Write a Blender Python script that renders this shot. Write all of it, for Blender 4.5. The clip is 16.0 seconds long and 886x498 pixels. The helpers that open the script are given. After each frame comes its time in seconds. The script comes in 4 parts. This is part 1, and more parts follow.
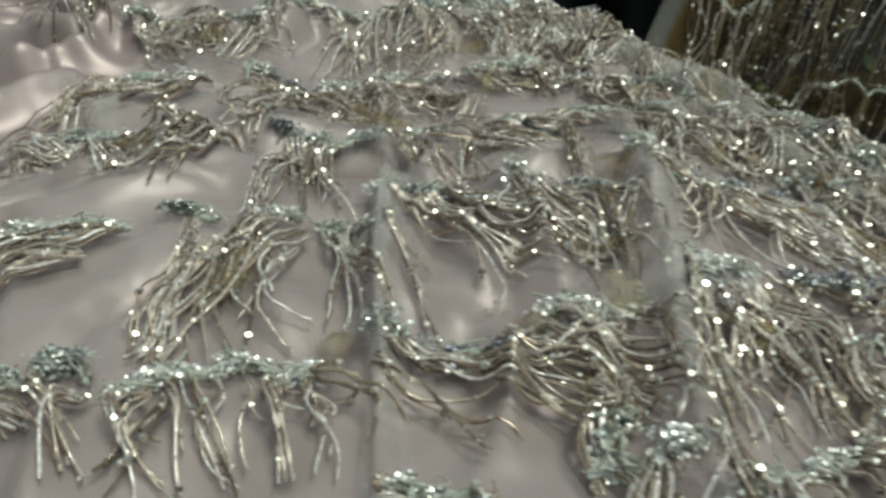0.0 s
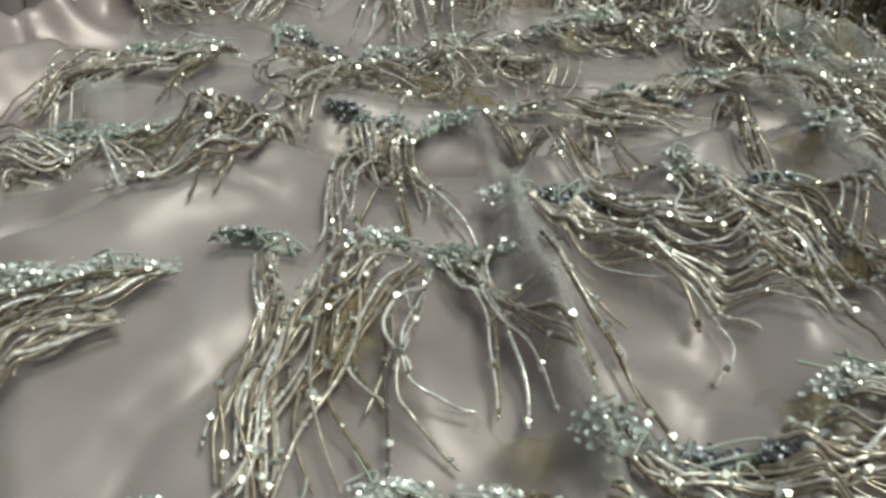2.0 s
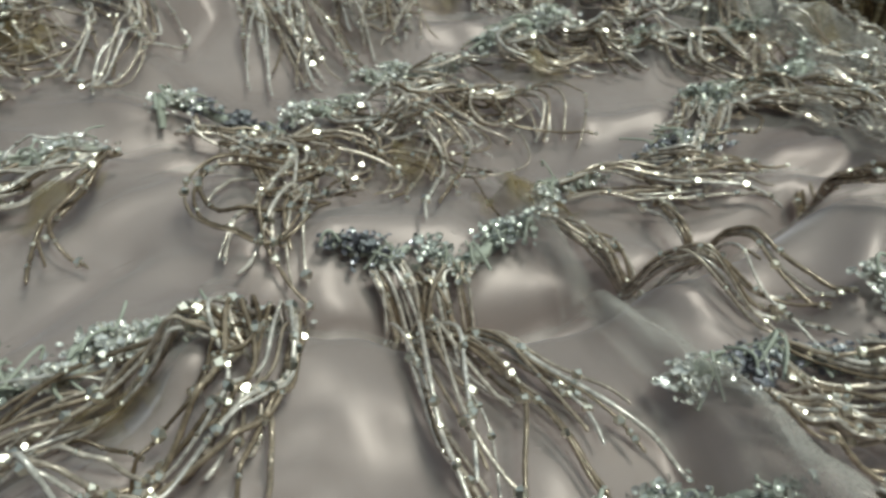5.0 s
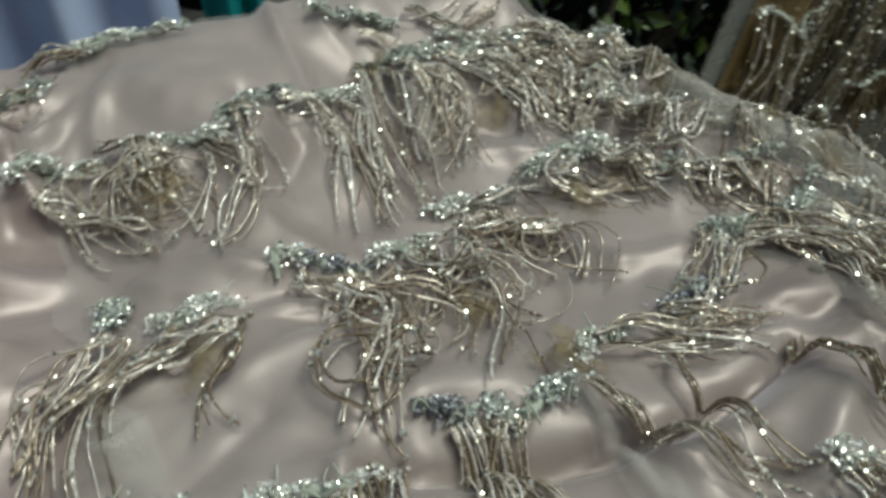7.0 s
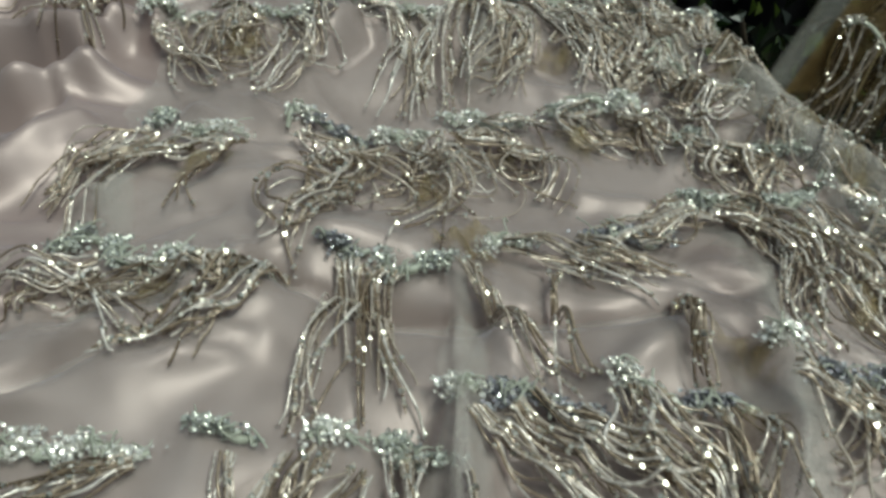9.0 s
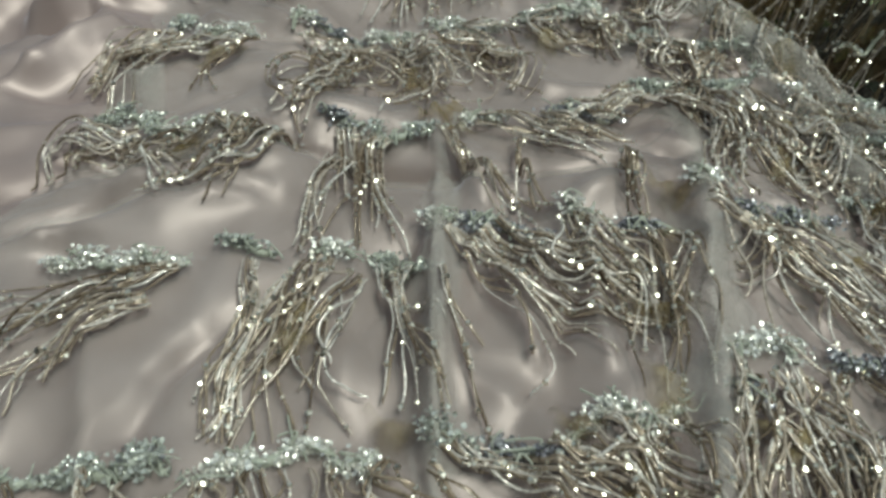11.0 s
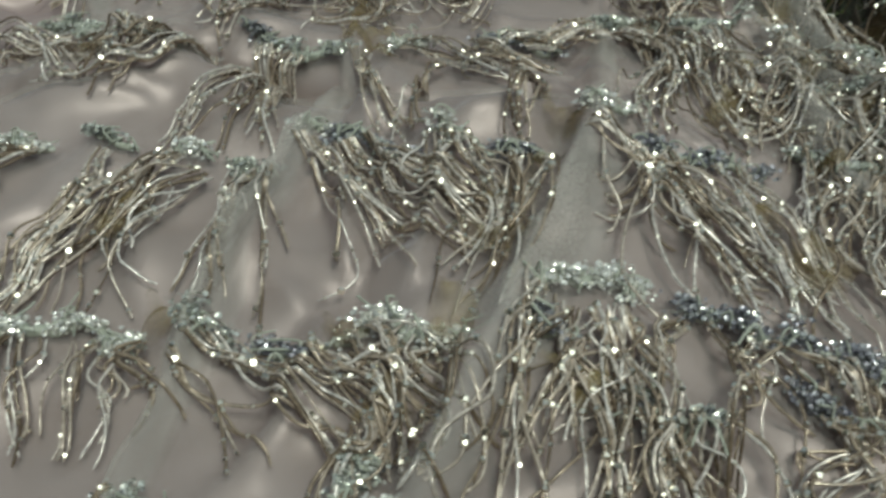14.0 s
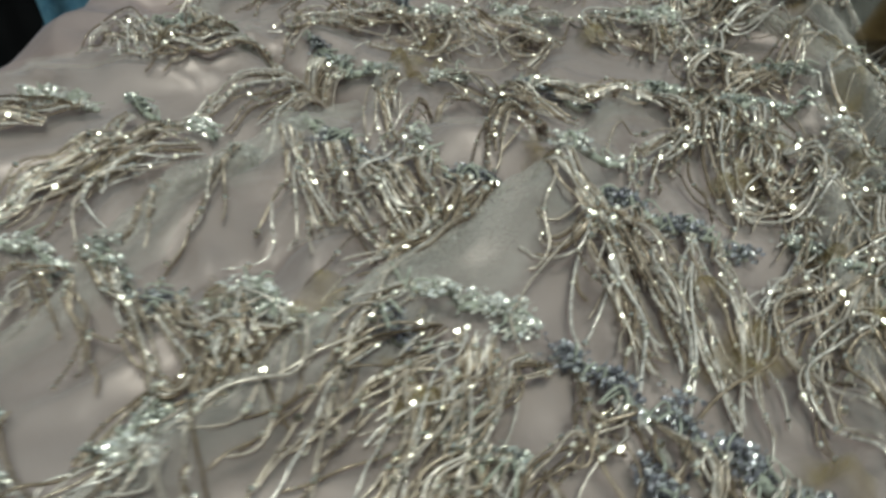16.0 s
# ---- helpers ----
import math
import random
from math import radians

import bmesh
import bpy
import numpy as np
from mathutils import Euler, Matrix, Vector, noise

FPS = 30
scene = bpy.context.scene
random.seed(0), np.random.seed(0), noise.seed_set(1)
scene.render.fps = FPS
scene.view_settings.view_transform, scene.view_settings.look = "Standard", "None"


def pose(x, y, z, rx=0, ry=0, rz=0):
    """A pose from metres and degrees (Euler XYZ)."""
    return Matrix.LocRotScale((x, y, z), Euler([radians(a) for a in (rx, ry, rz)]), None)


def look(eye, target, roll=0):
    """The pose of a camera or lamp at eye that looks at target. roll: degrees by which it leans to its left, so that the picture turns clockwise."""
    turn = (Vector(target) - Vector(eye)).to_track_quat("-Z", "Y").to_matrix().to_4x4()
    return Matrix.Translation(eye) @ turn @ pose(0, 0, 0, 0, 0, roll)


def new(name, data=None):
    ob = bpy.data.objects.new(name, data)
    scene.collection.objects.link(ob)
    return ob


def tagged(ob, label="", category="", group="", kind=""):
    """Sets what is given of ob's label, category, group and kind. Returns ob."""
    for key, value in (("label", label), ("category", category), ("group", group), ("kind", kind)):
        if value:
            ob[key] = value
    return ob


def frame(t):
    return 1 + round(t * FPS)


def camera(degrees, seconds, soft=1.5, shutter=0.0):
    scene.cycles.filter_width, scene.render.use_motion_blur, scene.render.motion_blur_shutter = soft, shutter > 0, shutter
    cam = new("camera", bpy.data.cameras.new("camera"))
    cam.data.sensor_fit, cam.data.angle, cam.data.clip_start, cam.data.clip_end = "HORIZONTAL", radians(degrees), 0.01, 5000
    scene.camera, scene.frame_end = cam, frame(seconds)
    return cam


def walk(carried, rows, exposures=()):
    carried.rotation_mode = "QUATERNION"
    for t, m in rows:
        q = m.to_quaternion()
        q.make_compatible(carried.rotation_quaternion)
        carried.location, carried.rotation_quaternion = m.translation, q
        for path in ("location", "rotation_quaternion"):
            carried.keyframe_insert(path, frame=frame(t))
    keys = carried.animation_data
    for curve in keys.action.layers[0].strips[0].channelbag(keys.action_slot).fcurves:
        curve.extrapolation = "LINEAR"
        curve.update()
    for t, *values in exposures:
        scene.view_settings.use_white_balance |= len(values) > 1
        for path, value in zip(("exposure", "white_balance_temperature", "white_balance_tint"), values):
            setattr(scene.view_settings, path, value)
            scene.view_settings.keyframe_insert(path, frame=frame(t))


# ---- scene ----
cam = camera(58.4, 16.0, soft=3.2, shutter=0.5)
PATH = [
    (0, (0.025, -0.022, 0.187), (-0.049, 1.696, -0.833), -0.9),
    (0.5, (-0.005, -0.001, 0.179), (-0.097, 1.718, -0.838), -0.8),
    (1, (-0.02, 0.026, 0.173), (-0.081, 1.717, -0.894), -0.8),
    (1.5, (-0.031, 0.051, 0.166), (-0.065, 1.727, -0.925), -0.8),
    (2, (-0.043, 0.073, 0.161), (-0.032, 1.733, -0.954), -1.5),
    (2.5, (-0.052, 0.082, 0.161), (-0.058, 1.745, -0.95), -1.9),
    (3, (-0.067, 0.112, 0.16), (-0.093, 1.776, -0.95), -2.1),
    (3.5, (-0.075, 0.153, 0.158), (-0.082, 1.817, -0.953), -2.2),
    (3.7, (-0.076, 0.17, 0.154), (-0.069, 1.816, -0.981), -3.0),
    (5.8, (-0.158, 0.232, 0.166), (0.715, 1.523, -1.088), 1.8),
    (6, (-0.162, 0.235, 0.17), (0.73, 1.509, -1.087), 1.0),
    (6.5, (-0.161, 0.231, 0.226), (0.626, 1.547, -1.059), 2.1),
    (7, (-0.139, 0.222, 0.261), (0.345, 1.632, -1.072), 0.4),
    (7.5, (-0.097, 0.192, 0.265), (0.124, 1.627, -1.111), 0.8),
    (8, (-0.06, 0.172, 0.269), (-0.081, 1.632, -1.097), 2.3),
    (8.5, (-0.033, 0.151, 0.267), (-0.185, 1.592, -1.111), 0.7),
    (9, (-0.01, 0.13, 0.266), (-0.128, 1.589, -1.096), 1.4),
    (9.5, (-0.001, 0.107, 0.262), (-0.111, 1.516, -1.154), 1.2),
    (9.7, (0.003, 0.101, 0.263), (-0.121, 1.527, -1.134), 0.5),
    (11.8, (0.015, 0.022, 0.281), (-0.106, 1.414, -1.15), 0.7),
    (12, (0.039, 0.022, 0.274), (-0.136, 1.421, -1.144), 0.3),
    (12.5, (0.092, 0.031, 0.257), (-0.236, 1.406, -1.158), -1.4),
    (13, (0.121, 0.041, 0.246), (-0.305, 1.393, -1.164), -4.3),
    (13.5, (0.132, 0.05, 0.233), (-0.318, 1.37, -1.199), -4.1),
    (14, (0.145, 0.056, 0.228), (-0.371, 1.392, -1.169), -5.4),
    (14.5, (0.175, 0.04, 0.226), (-0.368, 1.428, -1.108), -4.1),
    (15, (0.208, 0.016, 0.235), (-0.419, 1.408, -1.056), -3.2),
    (15.5, (0.228, 0.031, 0.224), (-0.618, 1.358, -1.01), -4.8),
    (16, (0.248, 0.09, 0.195), (-0.766, 1.332, -1.0), -4.8),
]
EXPOSURES = [(t, stops + 0.02, 6250, -10) for t, stops in ((0.0, 0.06), (3.5, 0.02), (6.5, -0.06), (9.5, -0.04), (12.0, -0.06), (12.5, -0.12), (13.0, -0.18), (14.0, -0.24), (14.5, -0.16), (16.0, -0.12))]
walk(cam, [(t, look(eye, target, roll)) for t, eye, target, roll in PATH], EXPOSURES)

# ---- world, sun and exposure ----
SUN_DIR = Vector((0.36, -0.16, 0.92)).normalized()
world = bpy.data.worlds.new("world")
scene.world = world
world.use_nodes = True
wn = world.node_tree.nodes
sky = wn.new("ShaderNodeTexSky")
sky.sky_type, sky.sun_disc = "NISHITA", False
sky.sun_elevation = math.asin(SUN_DIR.z)
sky.sun_rotation = math.atan2(SUN_DIR.x, SUN_DIR.y)
veil = wn.new("ShaderNodeHueSaturation")
veil.inputs["Saturation"].default_value = 0.30
world.node_tree.links.new(sky.outputs[0], veil.inputs["Color"])
world.node_tree.links.new(veil.outputs[0], wn["Background"].inputs[0])
wn["Background"].inputs[1].default_value = 0.115
sun = new("sun", bpy.data.lights.new("sun", "SUN"))
sun.data.energy, sun.data.angle, sun.data.color = 2.2, radians(16.0), (1.0, 0.96, 0.90)
sun.matrix_world = look(SUN_DIR * 3, (0, 0, 0))


# ---- materials ----
def material(name, color, rough=0.5, metal=0.0, spec=0.5):
    m = bpy.data.materials.new(name)
    m.use_nodes = True
    b = m.node_tree.nodes["Principled BSDF"]
    b.inputs["Base Color"].default_value = (*color, 1)
    b.inputs["Roughness"].default_value = rough
    b.inputs["Metallic"].default_value = metal
    b.inputs["Specular IOR Level"].default_value = spec
    return m


def node(m, kind, **inputs):
    n = m.node_tree.nodes.new(kind)
    for key, value in inputs.items():
        n.inputs[key.replace("_", " ")].default_value = value
    return n


def wire(m, a, b):
    m.node_tree.links.new(a, b)


def ramp(m, source, stops):
    n = m.node_tree.nodes.new("ShaderNodeValToRGB")
    e = n.color_ramp.elements
    while len(e) < len(stops):
        e.new(0.5)
    for slot, (at, color) in zip(e, stops):
        slot.position, slot.color = at, (*color, 1)
    wire(m, source, n.inputs[0])
    return n.outputs[0]


def mottle(m, scale, stops, bump=0.0, bump_scale=400.0, depth=0.0005):
    """Colour that varies with a noise of that scale, and a finer relief."""
    b = m.node_tree.nodes["Principled BSDF"]
    at = node(m, "ShaderNodeTexCoord").outputs["Object"]
    n = node(m, "ShaderNodeTexNoise", Scale=scale, Detail=4.0, Roughness=0.6)
    wire(m, at, n.inputs["Vector"])
    wire(m, ramp(m, n.outputs["Fac"], stops), b.inputs["Base Color"])
    if bump:
        f = node(m, "ShaderNodeTexNoise", Scale=bump_scale, Detail=3.0)
        wire(m, at, f.inputs["Vector"])
        u = node(m, "ShaderNodeBump", Strength=bump, Distance=depth)
        wire(m, f.outputs["Fac"], u.inputs["Height"])
        wire(m, u.outputs[0], b.inputs["Normal"])
    return m


SATIN = mottle(material("satin", (0.5, 0.42, 0.37), 0.47, 0.30, 0.8), 9.0,
               [(0.3, (0.286, 0.214, 0.202)), (0.7, (0.386, 0.303, 0.293))], 0.10, 1500.0, 0.0003)
silk = SATIN.node_tree.nodes["Principled BSDF"].inputs
silk["Sheen Weight"].default_value, silk["Sheen Roughness"].default_value = 0.55, 0.35
silk["Sheen Tint"].default_value = (0.86, 0.84, 1.0, 1)


def tulle_material(name, low, high, cover, frayed=False):
    """A sheer net: light passes between the threads."""
    m = material(name, low, 0.55)
    b = m.node_tree.nodes["Principled BSDF"]
    out = m.node_tree.nodes["Material Output"]
    at = node(m, "ShaderNodeTexCoord").outputs["Object"]
    n = node(m, "ShaderNodeTexNoise", Scale=14.0, Detail=3.0)
    wire(m, at, n.inputs["Vector"])
    wire(m, ramp(m, n.outputs["Fac"], [(0.35, low), (0.65, high)]), b.inputs["Base Color"])
    thin = node(m, "ShaderNodeTexNoise", Scale=900.0, Detail=1.0)
    wire(m, at, thin.inputs["Vector"])
    span = node(m, "ShaderNodeMapRange", From_Min=0.3, From_Max=0.7, To_Min=cover * 0.85, To_Max=cover * 1.15)
    wire(m, thin.outputs["Fac"], span.inputs["Value"])
    clear = node(m, "ShaderNodeBsdfTransparent")
    mix = node(m, "ShaderNodeMixShader")
    if frayed:
        # towards its border the piece thins out to single threads
        weave = node(m, "ShaderNodeAttribute")
        weave.attribute_name = "weave"
        share = node(m, "ShaderNodeMath")
        share.operation = "MULTIPLY"
        wire(m, span.outputs[0], share.inputs[0])
        wire(m, weave.outputs["Fac"], share.inputs[1])
        wire(m, share.outputs[0], mix.inputs[0])
    else:
        wire(m, span.outputs[0], mix.inputs[0])
    wire(m, clear.outputs[0], mix.inputs[1])
    wire(m, b.outputs[0], mix.inputs[2])
    wire(m, mix.outputs[0], out.inputs[0])
    return m


TULLE = tulle_material("tulle", (0.54, 0.495, 0.455), (0.66, 0.61, 0.58), 0.17)
TULLE_GOLD = tulle_material("gold_tulle", (0.15, 0.10, 0.035), (0.29, 0.22, 0.10), 0.62, True)
TULLE_GOLD_FAR = tulle_material("gold_tulle_far", (0.13, 0.08, 0.025), (0.26, 0.18, 0.07), 0.55)
TULLE_DOUBLE = tulle_material("double_tulle", (0.47, 0.43, 0.395), (0.60, 0.555, 0.52), 0.40, True)
TULLE_FAR = tulle_material("tulle_far", (0.36, 0.34, 0.28), (0.52, 0.50, 0.45), 0.20)
TULLE_HEM = tulle_material("tulle_hem", (0.42, 0.41, 0.37), (0.58, 0.57, 0.54), 0.27)


def varied(m, stops, by="object"):
    """Colour by chance: from piece to piece, or from island to island of one mesh."""
    b = m.node_tree.nodes["Principled BSDF"]
    source = node(m, "ShaderNodeObjectInfo" if by == "object" else "ShaderNodeNewGeometry")
    wire(m, ramp(m, source.outputs["Random" if by == "object" else "Random Per Island"], stops), b.inputs["Base Color"])
    if by == "island":
        span = node(m, "ShaderNodeMapRange", From_Min=0.0, From_Max=1.0, To_Min=0.40, To_Max=0.12)
        wire(m, source.outputs["Random Per Island"], span.inputs["Value"])
        wire(m, span.outputs[0], b.inputs["Roughness"])
    return m


THREAD = varied(material("beaded_strand", (0.5, 0.42, 0.3), 0.23, 0.3, 0.8),
                [(0.0, (0.11, 0.075, 0.045)), (0.25, (0.36, 0.28, 0.205)), (0.6, (0.58, 0.495, 0.425)), (1.0, (0.82, 0.765, 0.725))])
def beaded(m):
    """Bead by bead, the tone along a strand changes."""
    b = m.node_tree.nodes["Principled BSDF"]
    base = b.inputs["Base Color"].links[0].from_socket
    n = node(m, "ShaderNodeTexNoise", Scale=420.0, Detail=2.0, Roughness=0.7)
    wire(m, node(m, "ShaderNodeTexCoord").outputs["Object"], n.inputs["Vector"])
    span = node(m, "ShaderNodeMapRange", From_Min=0.32, From_Max=0.68, To_Min=0.58, To_Max=1.28)
    wire(m, n.outputs["Fac"], span.inputs["Value"])
    mix = node(m, "ShaderNodeVectorMath")
    mix.operation = "SCALE"
    wire(m, base, mix.inputs[0])
    wire(m, span.outputs[0], mix.inputs["Scale"])
    wire(m, mix.outputs[0], b.inputs["Base Color"])
    return m


beaded(THREAD)
# golden strand, with the hanging gown's shade darkened into its colour
SHADED_GOLD_THREAD = varied(material("shaded_golden_strand", (0.3, 0.22, 0.1), 0.38, 0.1, 0.6),
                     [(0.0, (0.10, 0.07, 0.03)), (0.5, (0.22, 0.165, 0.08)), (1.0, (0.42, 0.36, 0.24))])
CRYSTAL = material("crystal_bead", (0.86, 0.82, 0.72), 0.28, 1.0)
# one kind of sequin: stretches turned from the light get darker colours
SEQUIN = {
    "silver": varied(material("silver_sequin", (0.6, 0.66, 0.6), 0.30, 0.6),
                     [(0.0, (0.58, 0.57, 0.52)), (0.3, (0.84, 0.82, 0.77)), (1.0, (0.95, 0.93, 0.90))], "island"),
    "shaded": varied(material("shaded_sequin", (0.2, 0.22, 0.27), 0.30, 0.6),
                    [(0.0, (0.13, 0.125, 0.15)), (0.45, (0.32, 0.31, 0.35)), (1.0, (0.66, 0.67, 0.66))], "island"),
    "mixed": varied(material("mixed_sequin", (0.4, 0.44, 0.44), 0.30, 0.6),
                    [(0.0, (0.17, 0.165, 0.18)), (0.3, (0.50, 0.51, 0.46)), (1.0, (0.80, 0.81, 0.76))], "island"),
}
TAPE = mottle(material("trim_tape", (0.3, 0.26, 0.18), 0.7), 120.0, [(0.3, (0.34, 0.35, 0.29)), (0.7, (0.52, 0.54, 0.47))], 0.5, 900.0)
WOOD = mottle(material("table_wood", (0.25, 0.17, 0.1), 0.5), 18.0, [(0.3, (0.17, 0.11, 0.065)), (0.7, (0.28, 0.19, 0.12))], 0.3, 200.0)
CONCRETE = mottle(material("concrete", (0.12, 0.12, 0.12), 0.8), 3.0, [(0.3, (0.020, 0.020, 0.020)), (0.7, (0.040, 0.039, 0.038))], 0.4, 60.0, 0.004)
BLACK = mottle(material("black_cloth", (0.006, 0.006, 0.007), 0.9, 0.0, 0.1), 8.0, [(0.3, (0.004, 0.004, 0.005)), (0.7, (0.009, 0.009, 0.010))])
# shade is in these greens: most leaves near black, few coloured as lit
SHADED_LEAF = varied(material("shaded_leaf", (0.05, 0.09, 0.02), 0.5), [(0.0, (0.003, 0.006, 0.002)), (0.75, (0.008, 0.016, 0.004)), (1.0, (0.09, 0.13, 0.02))], "island")
STEM = mottle(material("stem", (0.06, 0.045, 0.03), 0.8), 30.0, [(0.3, (0.04, 0.03, 0.02)), (0.7, (0.08, 0.06, 0.04))])
PALE_BLUE = mottle(material("pale_blue_cloth", (0.42, 0.52, 0.82), 0.7), 6.0, [(0.3, (0.46, 0.54, 0.84)), (0.7, (0.60, 0.67, 0.92))], 0.2, 500.0)
DENIM = mottle(material("blue_knit", (0.10, 0.22, 0.32), 0.8), 60.0, [(0.3, (0.06, 0.15, 0.24)), (0.7, (0.14, 0.28, 0.38))], 0.6, 250.0, 0.002)
TEAL = mottle(material("teal_cloth", (0.02, 0.25, 0.26), 0.6), 10.0, [(0.3, (0.015, 0.2, 0.21)), (0.7, (0.03, 0.3, 0.3))], 0.2, 300.0)
RED = mottle(material("red_cloth", (0.25, 0.02, 0.015), 0.7), 10.0, [(0.3, (0.2, 0.015, 0.012)), (0.7, (0.3, 0.03, 0.02))], 0.2, 300.0)


# ---- helpers for meshes ----
def mesh_object(name, verts, faces, mats, parent=None, label="", smooth=True, slots=None):
    me = bpy.data.meshes.new(name)
    me.from_pydata([tuple(v) for v in verts], [], faces)
    for m in mats:
        me.materials.append(m)
    if smooth:
        me.polygons.foreach_set("use_smooth", np.ones(len(me.polygons), bool))
    if slots is not None:
        me.polygons.foreach_set("material_index", np.asarray(slots, np.int32))
    me.update()
    ob = new(name, me)
    if parent is not None:
        ob.parent = parent
    if label:
        ob["label"] = label
    return ob


def frayed(ob, density):
    """Keep, point by point, how dense the weave of a scrap is."""
    ob.data.attributes.new("weave", "FLOAT", "POINT").data.foreach_set("value", np.ascontiguousarray(density, np.float32).ravel())
    return ob


def empty(name, at=(0, 0, 0)):
    ob = new(name)
    ob.location = at
    ob.empty_display_size = 0.02
    return ob


def sheet_faces(rows, cols, base=0):
    i = np.arange(rows - 1)[:, None] * cols + np.arange(cols - 1)[None]
    return (np.stack([i, i + 1, i + cols + 1, i + cols], -1).reshape(-1, 4) + base).tolist()


def smoothstep(a, b, v):
    s = np.clip((v - a) / (b - a), 0, 1)
    return s * s * (3 - 2 * s)


rng = np.random.default_rng(11)


class Waves:
    """Smooth uneven ground: sines of many directions with random phases."""

    def __init__(self, size, count=14, seed=1):
        r = np.random.default_rng(seed)
        a, k = r.uniform(0, 2 * np.pi, count), 2 * np.pi / (size * r.uniform(0.6, 1.7, count))
        self.kx, self.ky, self.p = k * np.cos(a), k * np.sin(a), r.uniform(0, 2 * np.pi, count)

    def __call__(self, x, y):
        x, y = np.asarray(x, float)[..., None], np.asarray(y, float)[..., None]
        return np.sin(x * self.kx + y * self.ky + self.p).sum(-1) / np.sqrt(len(self.p))


def ridge(x, y, ends, height, width, crease=False):
    """A rounded fold along a line of points."""
    far = np.full(np.shape(x), 9.0)
    for (ax, ay), (bx, by) in zip(ends, ends[1:]):
        dx, dy = bx - ax, by - ay
        s = np.clip(((x - ax) * dx + (y - ay) * dy) / (dx * dx + dy * dy), 0, 1)
        far = np.minimum(far, np.hypot(x - ax - s * dx, y - ay - s * dy))
    if crease:
        soft = 0.3 * width
        return height * np.exp(-(np.sqrt(far**2 + soft**2) - soft) / (0.8 * width))
    return height * np.exp(-((far / width) ** 2))


BROAD, MID, FINE, DRAPE = Waves(0.16, 12, 3), Waves(0.07, 16, 5), Waves(0.022, 16, 8), Waves(0.13, 8, 21)
SILK, TWIST = Waves(0.042, 14, 31), Waves(0.11, 8, 41)

# folds of the satin: line, height, width
FOLDS = [
    ([(-0.223, 0.294), (-0.126, 0.350)], 0.006, 0.007),
    ([(-0.240, 0.262), (-0.150, 0.318)], 0.007, 0.006),
    ([(-0.205, 0.319), (-0.106, 0.335)], 0.005, 0.005),
    ([(-0.200, 0.285), (-0.110, 0.325)], 0.005, 0.005),
    ([(-0.110, 0.376), (0.000, 0.364), (0.077, 0.384)], -0.015, 0.0060),
    ([(-0.100, 0.355), (-0.060, 0.310)], 0.008, 0.022),
    ([(0.005, 0.350), (0.065, 0.362)], 0.010, 0.016),
    ([(-0.360, 0.627), (-0.291, 0.642)], 0.012, 0.012),
    ([(-0.340, 0.545), (-0.259, 0.551)], 0.012, 0.013),
    ([(-0.330, 0.585), (-0.250, 0.600)], -0.010, 0.010),
    ([(-0.296, 0.485), (-0.248, 0.519)], 0.010, 0.011),
    ([(-0.268, 0.424), (-0.235, 0.471)], 0.008, 0.012),
    ([(-0.125, 0.560), (-0.108, 0.600)], 0.014, 0.020),
    ([(0.035, 0.465), (0.068, 0.464)], 0.008, 0.012),
    ([(0.010, 0.245), (0.050, 0.250)], 0.007, 0.022),
    ([(0.225, 0.270), (0.254, 0.272)], 0.006, 0.018),
    ([(0.155, 0.215), (0.186, 0.205)], 0.009, 0.014),
    ([(-0.015, 0.310), (-0.008, 0.200)], 0.011, 0.012),
    ([(0.060, 0.215), (0.125, 0.255)], 0.009, 0.030),
    ([(-0.110, 0.406), (-0.050, 0.404)], 0.009, 0.020),
    ([(-0.345, 0.570), (-0.290, 0.572), (-0.262, 0.560)], -0.009, 0.006),
    ([(-0.330, 0.520), (-0.285, 0.532), (-0.255, 0.530)], -0.009, 0.006),
    ([(-0.300, 0.610), (-0.262, 0.585), (-0.240, 0.600)], 0.009, 0.007),
    ([(-0.262, 0.555), (-0.235, 0.590), (-0.225, 0.560)], 0.010, 0.010),
    ([(-0.310, 0.455), (-0.262, 0.490)], -0.007, 0.007),
    ([(-0.215, 0.345), (-0.150, 0.356)], -0.007, 0.007),
    ([(-0.258, 0.300), (-0.180, 0.352)], -0.006, 0.006),
    ([(-0.225, 0.275), (-0.140, 0.330)], -0.005, 0.006),
    ([(-0.120, 0.620), (-0.095, 0.585), (-0.115, 0.555)], -0.008, 0.008),
    ([(0.010, 0.600), (0.060, 0.585)], -0.007, 0.008),
    ([(0.000, 0.570), (0.060, 0.555)], 0.007, 0.009),
    ([(0.140, 0.235), (0.175, 0.190)], -0.006, 0.007),
    ([(-0.110, 0.180), (-0.095, 0.120)], 0.009, 0.009),
    ([(0.040, 0.330), (0.075, 0.355)], 0.007, 0.012),
    ([(-0.060, 0.270), (-0.045, 0.215)], 0.006, 0.018),
]
# smaller creases that run out from the gathered middle
crease = np.random.default_rng(17)
for k in range(44):
    turn, near = crease.uniform(-0.3, 3.45), crease.uniform(0.05, 0.26)
    far = near + crease.uniform(0.03, 0.08)
    bend = turn + crease.normal(0, 0.12)
    FOLDS.append(([(-0.02 - near * math.cos(turn), 0.46 - near * math.sin(turn)), (-0.02 - far * math.cos(bend), 0.46 - far * math.sin(bend))],
                  crease.uniform(0.002, 0.0055) * (1 if k % 3 else -1), crease.uniform(0.004, 0.009)))
